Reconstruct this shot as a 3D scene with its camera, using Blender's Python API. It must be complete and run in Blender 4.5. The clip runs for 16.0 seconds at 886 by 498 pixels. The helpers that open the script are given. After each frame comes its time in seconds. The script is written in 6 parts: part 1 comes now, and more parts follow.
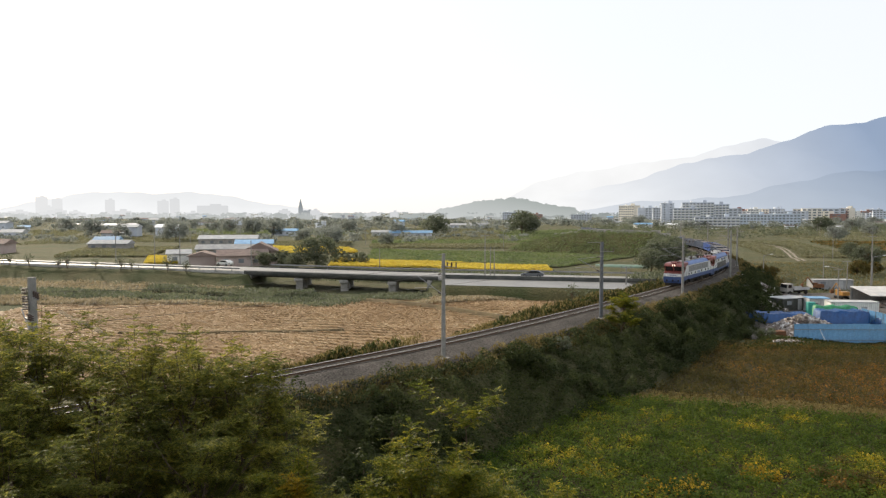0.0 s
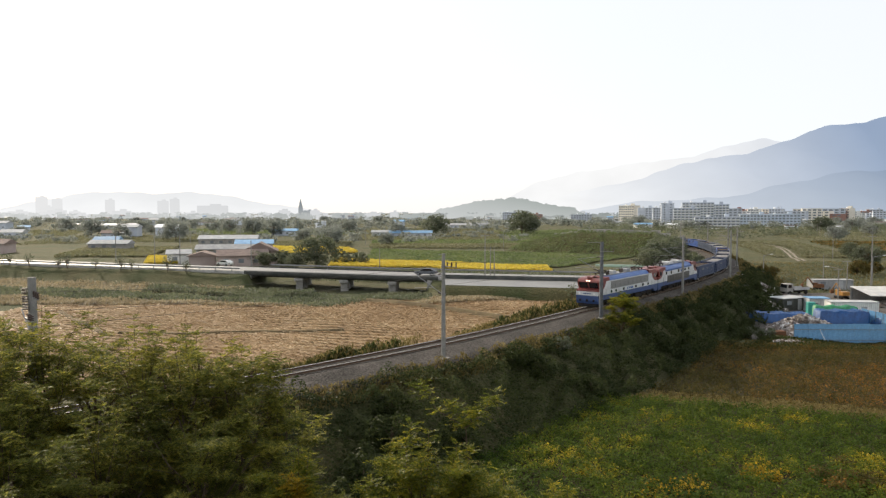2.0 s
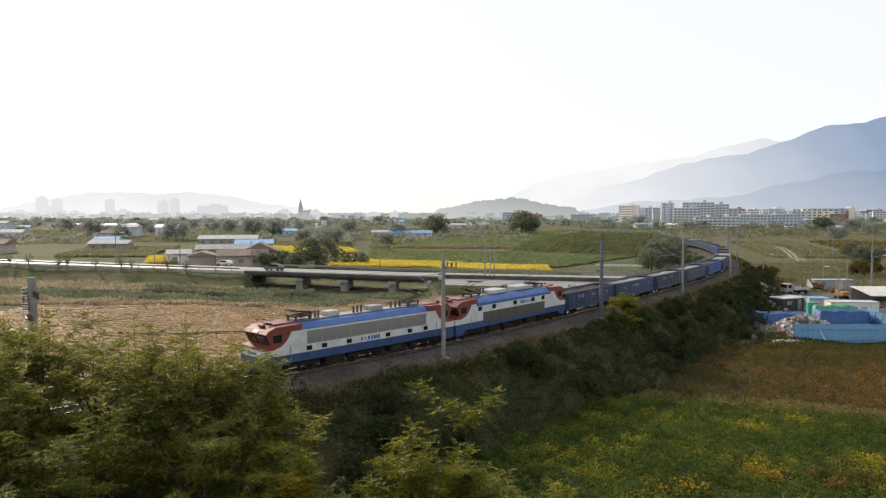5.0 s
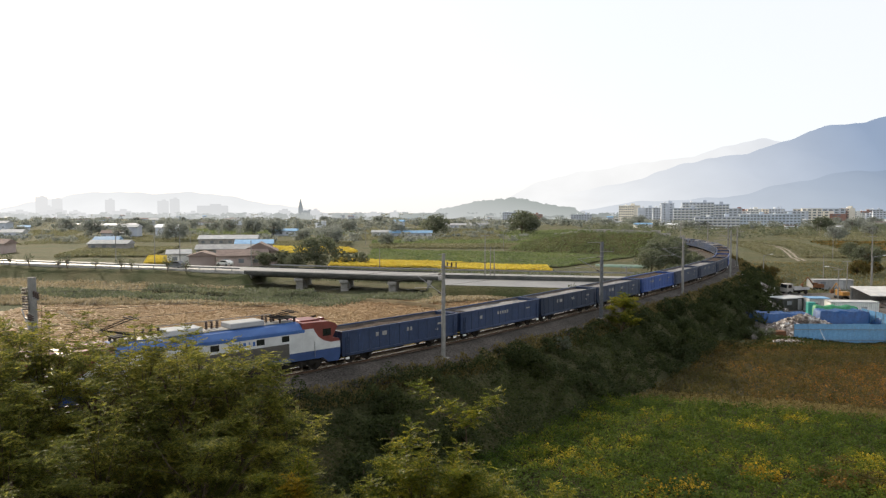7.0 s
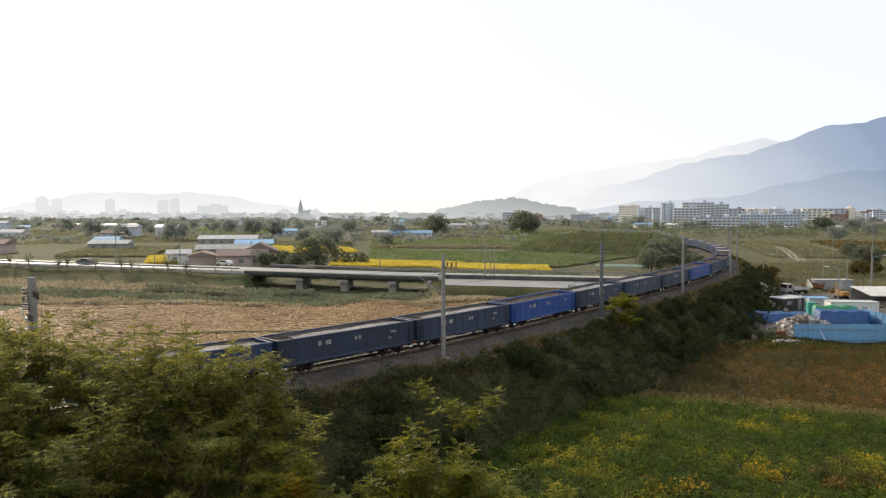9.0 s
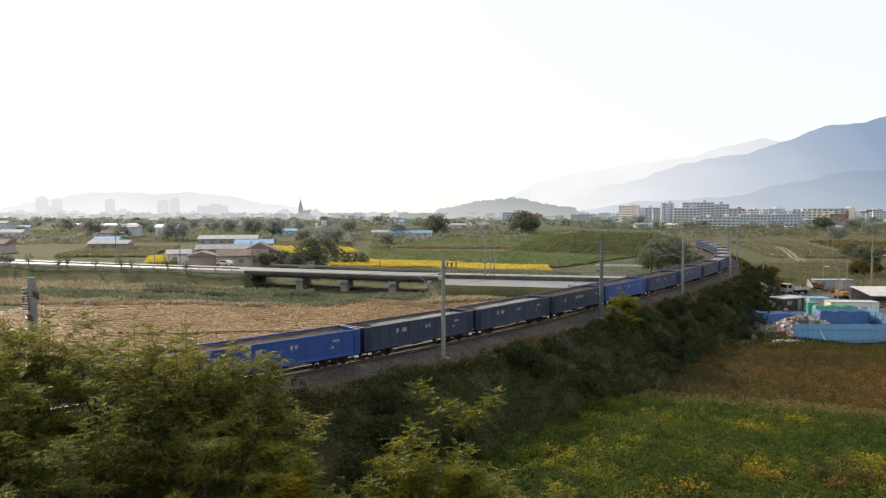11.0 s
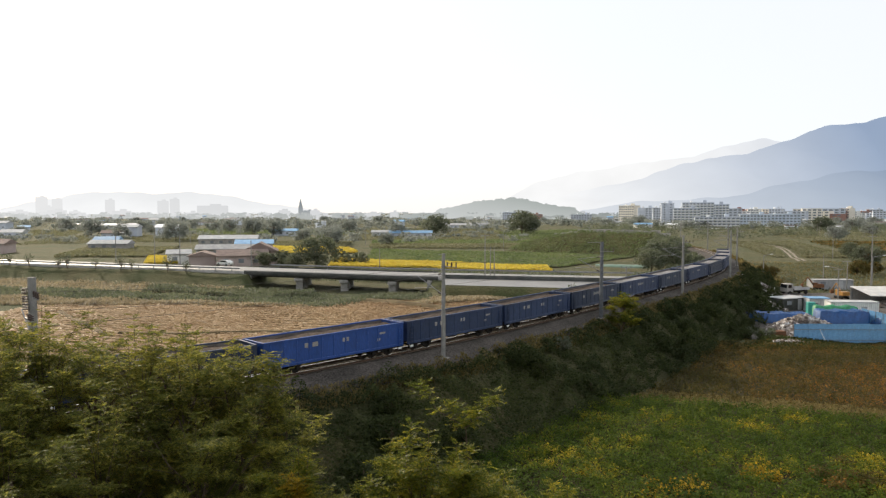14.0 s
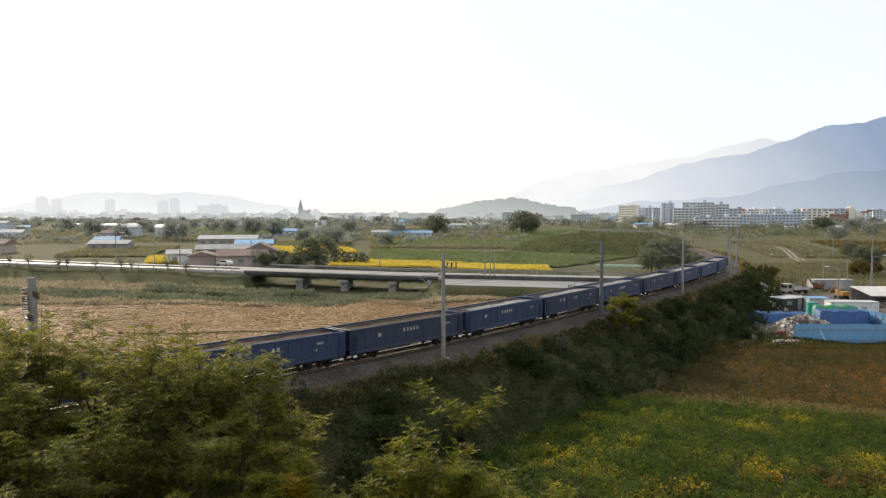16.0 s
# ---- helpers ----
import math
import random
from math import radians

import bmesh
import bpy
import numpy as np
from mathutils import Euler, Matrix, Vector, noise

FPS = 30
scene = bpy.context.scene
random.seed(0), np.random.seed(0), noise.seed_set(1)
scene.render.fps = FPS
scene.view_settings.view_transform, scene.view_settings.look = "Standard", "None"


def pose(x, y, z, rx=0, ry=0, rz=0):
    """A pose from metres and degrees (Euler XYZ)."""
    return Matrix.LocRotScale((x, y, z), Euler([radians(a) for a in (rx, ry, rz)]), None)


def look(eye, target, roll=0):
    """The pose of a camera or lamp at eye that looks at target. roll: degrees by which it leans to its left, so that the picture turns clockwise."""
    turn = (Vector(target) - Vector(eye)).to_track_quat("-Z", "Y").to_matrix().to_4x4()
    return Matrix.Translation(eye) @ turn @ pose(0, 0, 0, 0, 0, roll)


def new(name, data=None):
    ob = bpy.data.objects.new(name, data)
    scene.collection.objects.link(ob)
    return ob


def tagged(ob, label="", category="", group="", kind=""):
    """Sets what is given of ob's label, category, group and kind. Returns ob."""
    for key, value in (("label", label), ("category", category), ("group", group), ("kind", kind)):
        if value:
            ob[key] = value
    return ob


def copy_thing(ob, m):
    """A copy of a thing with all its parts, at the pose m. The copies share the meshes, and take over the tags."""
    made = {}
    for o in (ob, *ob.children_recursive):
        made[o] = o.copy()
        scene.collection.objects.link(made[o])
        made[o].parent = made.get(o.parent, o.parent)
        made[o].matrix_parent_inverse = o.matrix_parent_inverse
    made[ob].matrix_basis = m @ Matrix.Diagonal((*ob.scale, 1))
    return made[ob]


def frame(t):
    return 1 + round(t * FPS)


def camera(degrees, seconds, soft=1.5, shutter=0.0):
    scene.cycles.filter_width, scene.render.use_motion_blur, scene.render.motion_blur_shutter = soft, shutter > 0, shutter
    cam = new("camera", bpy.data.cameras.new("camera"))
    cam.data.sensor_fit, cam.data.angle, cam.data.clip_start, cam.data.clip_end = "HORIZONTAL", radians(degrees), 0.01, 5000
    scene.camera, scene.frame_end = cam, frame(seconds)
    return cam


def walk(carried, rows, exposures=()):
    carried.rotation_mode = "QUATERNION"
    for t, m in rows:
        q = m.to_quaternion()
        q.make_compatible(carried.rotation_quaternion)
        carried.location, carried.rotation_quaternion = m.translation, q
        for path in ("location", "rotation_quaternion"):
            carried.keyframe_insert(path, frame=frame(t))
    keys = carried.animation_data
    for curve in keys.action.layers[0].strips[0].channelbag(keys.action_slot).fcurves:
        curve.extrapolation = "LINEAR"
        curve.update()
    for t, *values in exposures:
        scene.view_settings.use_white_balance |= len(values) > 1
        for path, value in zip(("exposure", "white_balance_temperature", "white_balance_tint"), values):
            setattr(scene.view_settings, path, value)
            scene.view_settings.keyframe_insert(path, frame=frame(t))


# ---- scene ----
cam = camera(64.2, 16.0, soft=1.3)
EYE = (0.0, 0.0, 12.1)
STAND = pose(*EYE, 86.93, 0, 0)
walk(cam, [(0.0, STAND), (16.0, STAND)])

# ---- light ----
SUN_TURN, SUN_UP = radians(-40), radians(27)     # turn from +Y towards +X
world = bpy.data.worlds.new("sky")
scene.world = world
world.use_nodes = True
wn = world.node_tree.nodes
sky = wn.new("ShaderNodeTexSky")
sky.sky_type = "NISHITA"
sky.sun_disc = False
sky.sun_elevation, sky.sun_rotation = SUN_UP, SUN_TURN
sky.dust_density, sky.air_density, sky.ozone_density, sky.altitude = 2.0, 1.0, 1.0, 0
wn["Background"].inputs["Strength"].default_value = 0.13
# thin white autumn haze over the whole sky
veil = wn.new("ShaderNodeMix")
veil.data_type = "RGBA"
veil.inputs["Factor"].default_value = 0.79
veil.inputs["B"].default_value = (8.4, 8.55, 8.75, 1)
world.node_tree.links.new(sky.outputs[0], veil.inputs["A"])
world.node_tree.links.new(veil.outputs["Result"], wn["Background"].inputs["Color"])
sun = new("sun", bpy.data.lights.new("sun", "SUN"))
sun.data.energy, sun.data.angle, sun.data.color = 5.0, radians(1.0), (1.0, 0.86, 0.66)
to_sun = Vector((math.sin(SUN_TURN) * math.cos(SUN_UP), math.cos(SUN_TURN) * math.cos(SUN_UP), math.sin(SUN_UP)))
sun.matrix_world = look((0, 0, 60), Vector((0, 0, 60)) - to_sun)
scene.view_settings.exposure = 0.0

# ---- materials ----
rng = np.random.default_rng(7)


def node_mat(name):
    m = bpy.data.materials.new(name)
    m.use_nodes = True
    return m, m.node_tree, m.node_tree.nodes["Principled BSDF"]


def mixed(nt, a, b, fac):
    n = nt.nodes.new("ShaderNodeMix")
    n.data_type = "RGBA"
    n.inputs["A"].default_value, n.inputs["B"].default_value = (*a, 1), (*b, 1)
    nt.links.new(fac, n.inputs["Factor"])
    return n.outputs["Result"]


def noise_fac(nt, scale, detail=4, lo=0.35, hi=0.65, stretch=(1, 1, 1), coords="Object"):
    tc = nt.nodes.new("ShaderNodeTexCoord")
    mp = nt.nodes.new("ShaderNodeMapping")
    mp.inputs["Scale"].default_value = stretch
    nz = nt.nodes.new("ShaderNodeTexNoise")
    nz.inputs["Scale"].default_value, nz.inputs["Detail"].default_value = scale, detail
    rp = nt.nodes.new("ShaderNodeMapRange")
    rp.inputs["From Min"].default_value, rp.inputs["From Max"].default_value = lo, hi
    nt.links.new(tc.outputs[coords], mp.inputs[0])
    nt.links.new(mp.outputs[0], nz.inputs["Vector"])
    nt.links.new(nz.outputs["Fac"], rp.inputs["Value"])
    return rp.outputs[0]


def surface(name, a, b, scale=2.0, rough=0.7, metal=0.0, grain=None, bump=0.3, dist=0.01, fine=30.0, stretch=(1, 1, 1), vary=0.0):
    """A solid surface: two colours blended by coarse noise, a finer grain over it, and relief."""
    m, nt, bs = node_mat(name)
    col = mixed(nt, a, b, noise_fac(nt, scale, stretch=stretch))
    g = noise_fac(nt, fine, 3, 0.3, 0.7, stretch)
    mul = nt.nodes.new("ShaderNodeMix")
    mul.data_type, mul.blend_type = "RGBA", "MULTIPLY"
    mul.inputs["Factor"].default_value = 0.5 if grain is None else grain
    nt.links.new(col, mul.inputs["A"])
    nt.links.new(g, mul.inputs["B"])
    out = mul.outputs["Result"]
    if vary:
        info = nt.nodes.new("ShaderNodeObjectInfo")
        hs = nt.nodes.new("ShaderNodeHueSaturation")
        mr = nt.nodes.new("ShaderNodeMapRange")
        mr.inputs["To Min"].default_value, mr.inputs["To Max"].default_value = 1 - vary, 1 + vary
        nt.links.new(info.outputs["Random"], mr.inputs["Value"])
        nt.links.new(mr.outputs[0], hs.inputs["Value"])
        nt.links.new(out, hs.inputs["Color"])
        out = hs.outputs[0]
    nt.links.new(out, bs.inputs["Base Color"])
    bs.inputs["Roughness"].default_value, bs.inputs["Metallic"].default_value = rough, metal
    if rough > 0.75:
        bs.inputs["Specular IOR Level"].default_value = 0.12
    if bump:
        bp = nt.nodes.new("ShaderNodeBump")
        bp.inputs["Strength"].default_value, bp.inputs["Distance"].default_value = bump, dist
        nt.links.new(g, bp.inputs["Height"])
        nt.links.new(bp.outputs[0], bs.inputs["Normal"])
    return m


def foliage(name, dark, mid, light, patch=0.25, lit=0.45, wide=0.0, each=0.5, haze_sheen=0.0):
    """Leaves: each its own shade, patches over the whole, light passing through the blade."""
    m, nt, bs = node_mat(name)
    geo = nt.nodes.new("ShaderNodeNewGeometry")
    ramp = nt.nodes.new("ShaderNodeValToRGB")
    e = ramp.color_ramp.elements
    e[0].position, e[0].color = 0.0, (*dark, 1)
    e[1].position, e[1].color = 1.0, (*light, 1)
    k = e.new(0.5)
    k.color = (*mid, 1)
    pf = noise_fac(nt, patch, 3, 0.3, 0.7)
    if wide:
        both = nt.nodes.new("ShaderNodeMath")
        both.operation = "MULTIPLY"
        nt.links.new(pf, both.inputs[0])
        nt.links.new(noise_fac(nt, wide, 3, 0.36, 0.64), both.inputs[1])
        sq = nt.nodes.new("ShaderNodeMath")
        sq.operation = "MULTIPLY"
        sq.inputs[1].default_value = 1.25
        nt.links.new(both.outputs[0], sq.inputs[0])
        pf = sq.outputs[0]
    add = nt.nodes.new("ShaderNodeMath")
    add.operation = "MULTIPLY_ADD"
    add.inputs[1].default_value = each
    half = nt.nodes.new("ShaderNodeMath")
    half.operation = "MULTIPLY"
    half.inputs[1].default_value = 1 - each
    nt.links.new(pf, half.inputs[0])
    nt.links.new(geo.outputs["Random Per Island"], add.inputs[0])
    nt.links.new(half.outputs[0], add.inputs[2])
    nt.links.new(add.outputs[0], ramp.inputs[0])
    tr = nt.nodes.new("ShaderNodeBsdfTranslucent")
    mx = nt.nodes.new("ShaderNodeMixShader")
    mx.inputs[0].default_value = lit
    nt.links.new(ramp.outputs[0], bs.inputs["Base Color"])
    nt.links.new(ramp.outputs[0], tr.inputs["Color"])
    # whitish sheen and gloss added to far growth in place of haze
    bs.inputs["Roughness"].default_value = 0.55 + 0.35 * haze_sheen
    bs.inputs["Specular IOR Level"].default_value = 0.12 + 0.15 * haze_sheen
    bs.inputs["Sheen Weight"].default_value, bs.inputs["Sheen Roughness"].default_value = haze_sheen, 0.5
    nt.links.new(bs.outputs[0], mx.inputs[1])
    nt.links.new(tr.outputs[0], mx.inputs[2])
    nt.links.new(mx.outputs[0], nt.nodes["Material Output"].inputs[0])
    return m


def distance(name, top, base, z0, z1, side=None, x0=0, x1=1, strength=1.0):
    """Far hills, a plain glowing backdrop: haze put into emission, paler towards its foot."""
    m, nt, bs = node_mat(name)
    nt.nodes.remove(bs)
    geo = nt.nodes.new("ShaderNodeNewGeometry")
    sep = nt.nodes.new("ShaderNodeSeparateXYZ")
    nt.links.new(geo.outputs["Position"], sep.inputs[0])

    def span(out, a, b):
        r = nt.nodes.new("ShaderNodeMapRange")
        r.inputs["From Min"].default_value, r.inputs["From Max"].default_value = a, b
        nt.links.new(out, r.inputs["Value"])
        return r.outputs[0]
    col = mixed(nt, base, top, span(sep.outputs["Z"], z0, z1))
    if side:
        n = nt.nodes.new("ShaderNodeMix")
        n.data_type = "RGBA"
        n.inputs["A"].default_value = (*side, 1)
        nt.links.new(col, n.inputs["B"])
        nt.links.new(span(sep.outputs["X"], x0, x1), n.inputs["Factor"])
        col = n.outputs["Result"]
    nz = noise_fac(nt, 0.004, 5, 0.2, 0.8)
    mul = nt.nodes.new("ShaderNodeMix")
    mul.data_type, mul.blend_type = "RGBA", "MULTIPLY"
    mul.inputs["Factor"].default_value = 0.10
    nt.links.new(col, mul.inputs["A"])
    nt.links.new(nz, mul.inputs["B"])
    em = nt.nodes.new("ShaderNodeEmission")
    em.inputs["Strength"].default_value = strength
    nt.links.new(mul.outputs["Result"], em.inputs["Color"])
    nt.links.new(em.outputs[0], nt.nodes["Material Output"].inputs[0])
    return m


M = {
    "ground": surface("ground_grass", (0.055, 0.068, 0.024), (0.105, 0.095, 0.042), 0.12, 0.95, bump=0.8, dist=0.15, fine=3.0),
    "soil": surface("field_soil", (0.05, 0.042, 0.02), (0.085, 0.068, 0.032), 0.3, 0.95, bump=0.7, dist=0.08, fine=6.0),
    "stubble": surface("stubble_soil", (0.27, 0.17, 0.085), (0.36, 0.24, 0.125), 0.18, 0.95, bump=0.8, dist=0.1, fine=4.0),
    "yard": surface("yard_gravel", (0.11, 0.10, 0.092), (0.17, 0.155, 0.14), 0.4, 0.95, bump=0.5, dist=0.04, fine=8.0),
    "ballast": surface("ballast_stone", (0.10, 0.09, 0.08), (0.17, 0.15, 0.132), 0.35, 0.9, bump=1.0, dist=0.08, fine=7.0, grain=0.75),
    "sleeper": surface("sleeper_concrete", (0.115, 0.10, 0.085), (0.165, 0.145, 0.12), 3.0, 0.9, vary=0.15),
    "rail_side": surface("rail_rust", (0.09, 0.055, 0.035), (0.15, 0.09, 0.055), 4.0, 0.7, 0.3),
    "rail_top": surface("rail_polished", (0.55, 0.53, 0.5), (0.65, 0.63, 0.6), 5.0, 0.28, 1.0, bump=0.0),
    "asphalt": surface("asphalt", (0.17, 0.167, 0.163), (0.23, 0.225, 0.215), 0.2, 0.5, bump=0.3, fine=20.0, grain=0.25),
    "concrete": surface("concrete", (0.33, 0.32, 0.30), (0.45, 0.43, 0.40), 0.8, 0.9, fine=8.0, grain=0.35),
    # dark base colour: the bridge fascia's shade is painted in
    "deck": surface("dark_concrete", (0.065, 0.07, 0.065), (0.115, 0.115, 0.105), 0.5, 0.9, fine=5.0, grain=0.4),
    "pole": surface("pole_concrete", (0.24, 0.235, 0.22), (0.32, 0.31, 0.29), 1.5, 0.85, fine=20.0, grain=0.3),
    "steel": surface("galvanised_steel", (0.28, 0.285, 0.29), (0.38, 0.385, 0.39), 3.0, 0.55, 0.6),
    "steel_dark": surface("weathered_steel", (0.13, 0.14, 0.155), (0.19, 0.2, 0.215), 3.0, 0.6, 0.3),
    "insulator": surface("brown_porcelain", (0.05, 0.03, 0.025), (0.08, 0.045, 0.035), 9.0, 0.55),
    "wire": surface("copper_wire", (0.10, 0.09, 0.08), (0.14, 0.12, 0.10), 3.0, 0.6, 0.3),
    "bark": surface("bark", (0.10, 0.075, 0.05), (0.17, 0.13, 0.09), 6.0, 0.95, bump=0.9, dist=0.02, fine=25.0, stretch=(1, 1, 0.25)),
    "white": surface("white_paint", (0.68, 0.68, 0.66), (0.78, 0.78, 0.76), 0.8, 0.6, grain=0.12),
    "loco_white": surface("loco_white_paint", (0.50, 0.51, 0.51), (0.62, 0.63, 0.63), 1.2, 0.38, grain=0.15, bump=0.05),
    "loco_blue": surface("loco_blue_paint", (0.024, 0.055, 0.16), (0.034, 0.075, 0.21), 1.2, 0.4, grain=0.2, bump=0.05),
    "loco_red": surface("loco_red_paint", (0.15, 0.032, 0.026), (0.22, 0.046, 0.037), 1.2, 0.4, grain=0.2, bump=0.05),
    "loco_roof": surface("loco_roof_blue", (0.035, 0.10, 0.30), (0.05, 0.135, 0.37), 1.0, 0.45, grain=0.25, bump=0.05),
    "grille": surface("louvre_grey", (0.24, 0.24, 0.235), (0.32, 0.315, 0.30), 1.0, 0.55, 0.3, grain=0.3),
    "grille_dark": surface("louvre_brown_grey", (0.085, 0.08, 0.07), (0.13, 0.12, 0.105), 1.0, 0.6, 0.2, grain=0.3),
    "under": surface("underframe_grime", (0.025, 0.023, 0.021), (0.05, 0.043, 0.036), 2.0, 0.8),
    "glass": surface("cab_glass", (0.012, 0.014, 0.016), (0.02, 0.022, 0.024), 1.0, 0.08, bump=0.0, grain=0.1),
    "wagon_dark": surface("wagon_slate_blue", (0.022, 0.036, 0.075), (0.034, 0.052, 0.10), 0.7, 0.5, grain=0.45, stretch=(1, 1, 0.3), fine=8.0, vary=0.2),
    "wagon_mid": surface("wagon_blue", (0.018, 0.036, 0.092), (0.028, 0.052, 0.125), 0.7, 0.5, grain=0.4, stretch=(1, 1, 0.3), fine=8.0, vary=0.15),
    "wagon_bright": surface("wagon_bright_blue", (0.016, 0.06, 0.24), (0.024, 0.08, 0.31), 0.7, 0.45, grain=0.3, stretch=(1, 1, 0.3), fine=8.0, vary=0.1),
    "wagon_in": surface("wagon_inside", (0.13, 0.11, 0.095), (0.22, 0.19, 0.165), 0.8, 0.6, 0.1, grain=0.5, fine=6.0),
    "load_dark": surface("coal_load", (0.07, 0.05, 0.042), (0.12, 0.09, 0.072), 0.8, 0.9, bump=1.0, dist=0.12, fine=5.0),
    "load_pale": surface("pale_load", (0.25, 0.235, 0.23), (0.36, 0.345, 0.34), 0.6, 0.85, bump=0.8, dist=0.08, fine=5.0),
    "leaf": foliage("leaves_green", (0.045, 0.060, 0.017), (0.135, 0.15, 0.033), (0.48, 0.41, 0.065), 0.3, lit=0.64),
    "leaf_yellow": foliage("leaves_yellow_green", (0.045, 0.066, 0.012), (0.125, 0.145, 0.018), (0.44, 0.35, 0.03), 0.5, lit=0.56),
    "leaf_gold": foliage("leaves_golden", (0.13, 0.12, 0.014), (0.36, 0.245, 0.025), (0.56, 0.37, 0.03), 0.8, lit=0.5),
    "leaf_shrub": foliage("leaves_embankment", (0.024, 0.034, 0.013), (0.045, 0.058, 0.019), (0.10, 0.112, 0.034), 0.14, lit=0.42),
    # lighter, greyer greens: distance haze put into the leaf colour
    "leaf_far": foliage("leaves_far", (0.078, 0.098, 0.056), (0.125, 0.142, 0.085), (0.185, 0.19, 0.115), 0.05, lit=0.6, haze_sheen=0.5),
    "soy": foliage("soybean_leaves", (0.026, 0.056, 0.013), (0.11, 0.15, 0.02), (0.54, 0.40, 0.03), 0.7, lit=0.52, wide=0.11, each=0.36),
    "brown": foliage("dry_leaves", (0.05, 0.055, 0.016), (0.12, 0.092, 0.028), (0.40, 0.185, 0.035), 0.7, lit=0.45, wide=0.07),
    "dry_orange": foliage("rust_orange_leaves", (0.11, 0.065, 0.018), (0.25, 0.12, 0.028), (0.46, 0.21, 0.04), 0.7, lit=0.45),
    "straw": foliage("rice_straw", (0.23, 0.155, 0.09), (0.40, 0.285, 0.17), (0.66, 0.53, 0.36), 0.1, lit=0.25),
    "rice": foliage("ripe_rice", (0.50, 0.38, 0.05), (0.66, 0.52, 0.07), (0.78, 0.64, 0.12), 0.12, lit=0.4, haze_sheen=0.2),
    # green dulled so that haze sits in the crop's colour
    "crop": foliage("green_crop", (0.09, 0.125, 0.045), (0.13, 0.17, 0.06), (0.20, 0.22, 0.09), 0.06, lit=0.6, haze_sheen=0.4),
    # palest leaves, their haze painted straight into the base colour
    "leaf_pale": foliage("leaves_haze_paled", (0.14, 0.16, 0.14), (0.20, 0.22, 0.19), (0.27, 0.28, 0.23), 0.01, lit=0.6, haze_sheen=0.9),
    "tile_red": surface("roof_tile_brown", (0.24, 0.185, 0.165), (0.32, 0.25, 0.22), 1.0, 0.95, vary=0.2),
    "tile_blue": surface("roof_sheet_blue", (0.16, 0.32, 0.52), (0.22, 0.40, 0.60), 0.6, 0.75, vary=0.2, grain=0.2),
    "tile_grey": surface("roof_sheet_grey", (0.36, 0.37, 0.38), (0.48, 0.48, 0.48), 0.6, 0.85, vary=0.25, grain=0.2),
    "tile_white": surface("roof_sheet_white", (0.78, 0.78, 0.78), (0.85, 0.85, 0.85), 0.4, 0.5, grain=0.1),
    # bluish, dimmed white: haze and backlit fronts put into the wall colour
    "plaster": surface("plaster_haze_tint", (0.52, 0.56, 0.63), (0.62, 0.66, 0.73), 0.3, 0.85, vary=0.15, grain=0.15),
    "plaster_cream": surface("plaster_cream", (0.74, 0.69, 0.60), (0.82, 0.78, 0.70), 0.3, 0.85, grain=0.15),
    "plaster_blue": surface("plaster_blue", (0.50, 0.57, 0.66), (0.60, 0.66, 0.74), 0.3, 0.85, grain=0.15),
    # pink greyed down, with haze mixed into the paint colour
    "plaster_pink": surface("plaster_pink", (0.42, 0.34, 0.31), (0.50, 0.41, 0.38), 0.3, 0.85, grain=0.2),
    "brick_red": surface("brick_red", (0.30, 0.17, 0.14), (0.38, 0.23, 0.19), 0.5, 0.85, grain=0.25),
    "pane": surface("window_dark", (0.16, 0.18, 0.20), (0.24, 0.26, 0.28), 0.5, 0.25, bump=0.0, grain=0.1),
    "sheet_blue": surface("fence_sheet_blue", (0.15, 0.35, 0.58), (0.21, 0.43, 0.66), 0.5, 0.5, grain=0.3, fine=5.0, vary=0.08),
    "tarp_blue": surface("tarpaulin_blue", (0.005, 0.055, 0.19), (0.009, 0.08, 0.26), 0.9, 0.4, grain=0.3, dist=0.05, fine=4.0),
    "tarp_green": surface("sheet_green", (0.04, 0.24, 0.11), (0.06, 0.30, 0.14), 0.8, 0.5, grain=0.2),
    "teal": surface("paint_teal", (0.05, 0.33, 0.29), (0.08, 0.40, 0.35), 0.8, 0.5, grain=0.2),
    "orange": surface("paint_orange", (0.36, 0.17, 0.03), (0.44, 0.22, 0.04), 0.8, 0.5, grain=0.3),
    "rust": surface("rusty_steel", (0.16, 0.075, 0.04), (0.26, 0.13, 0.07), 1.0, 0.8, grain=0.4),
    "scrap": foliage("scrap_mix", (0.05, 0.035, 0.03), (0.20, 0.17, 0.15), (0.75, 0.75, 0.75), 1.2, lit=0.0),
    "rubber": surface("tyre_rubber", (0.02, 0.02, 0.02), (0.035, 0.034, 0.033), 3.0, 0.9),
    "paint_line": surface("road_paint", (0.62, 0.61, 0.58), (0.74, 0.73, 0.70), 1.0, 0.7, grain=0.2),
    "mint": surface("mint_plastic", (0.16, 0.25, 0.18), (0.22, 0.31, 0.23), 0.5, 0.4, grain=0.15),
    "bank_earth": surface("bank_earth", (0.12, 0.09, 0.05), (0.19, 0.145, 0.08), 0.6, 0.95, grain=0.5, fine=4.0),
    "path": surface("dirt_path", (0.24, 0.21, 0.17), (0.33, 0.29, 0.235), 0.2, 0.95, grain=0.3, fine=3.0),
    "meadow": foliage("meadow_grass", (0.115, 0.125, 0.062), (0.17, 0.168, 0.088), (0.245, 0.225, 0.13), 0.03, lit=0.6, haze_sheen=0.35),
    "tan_grass": foliage("tan_grass", (0.23, 0.185, 0.11), (0.33, 0.27, 0.165), (0.45, 0.38, 0.245), 0.06, lit=0.4, haze_sheen=0.5),
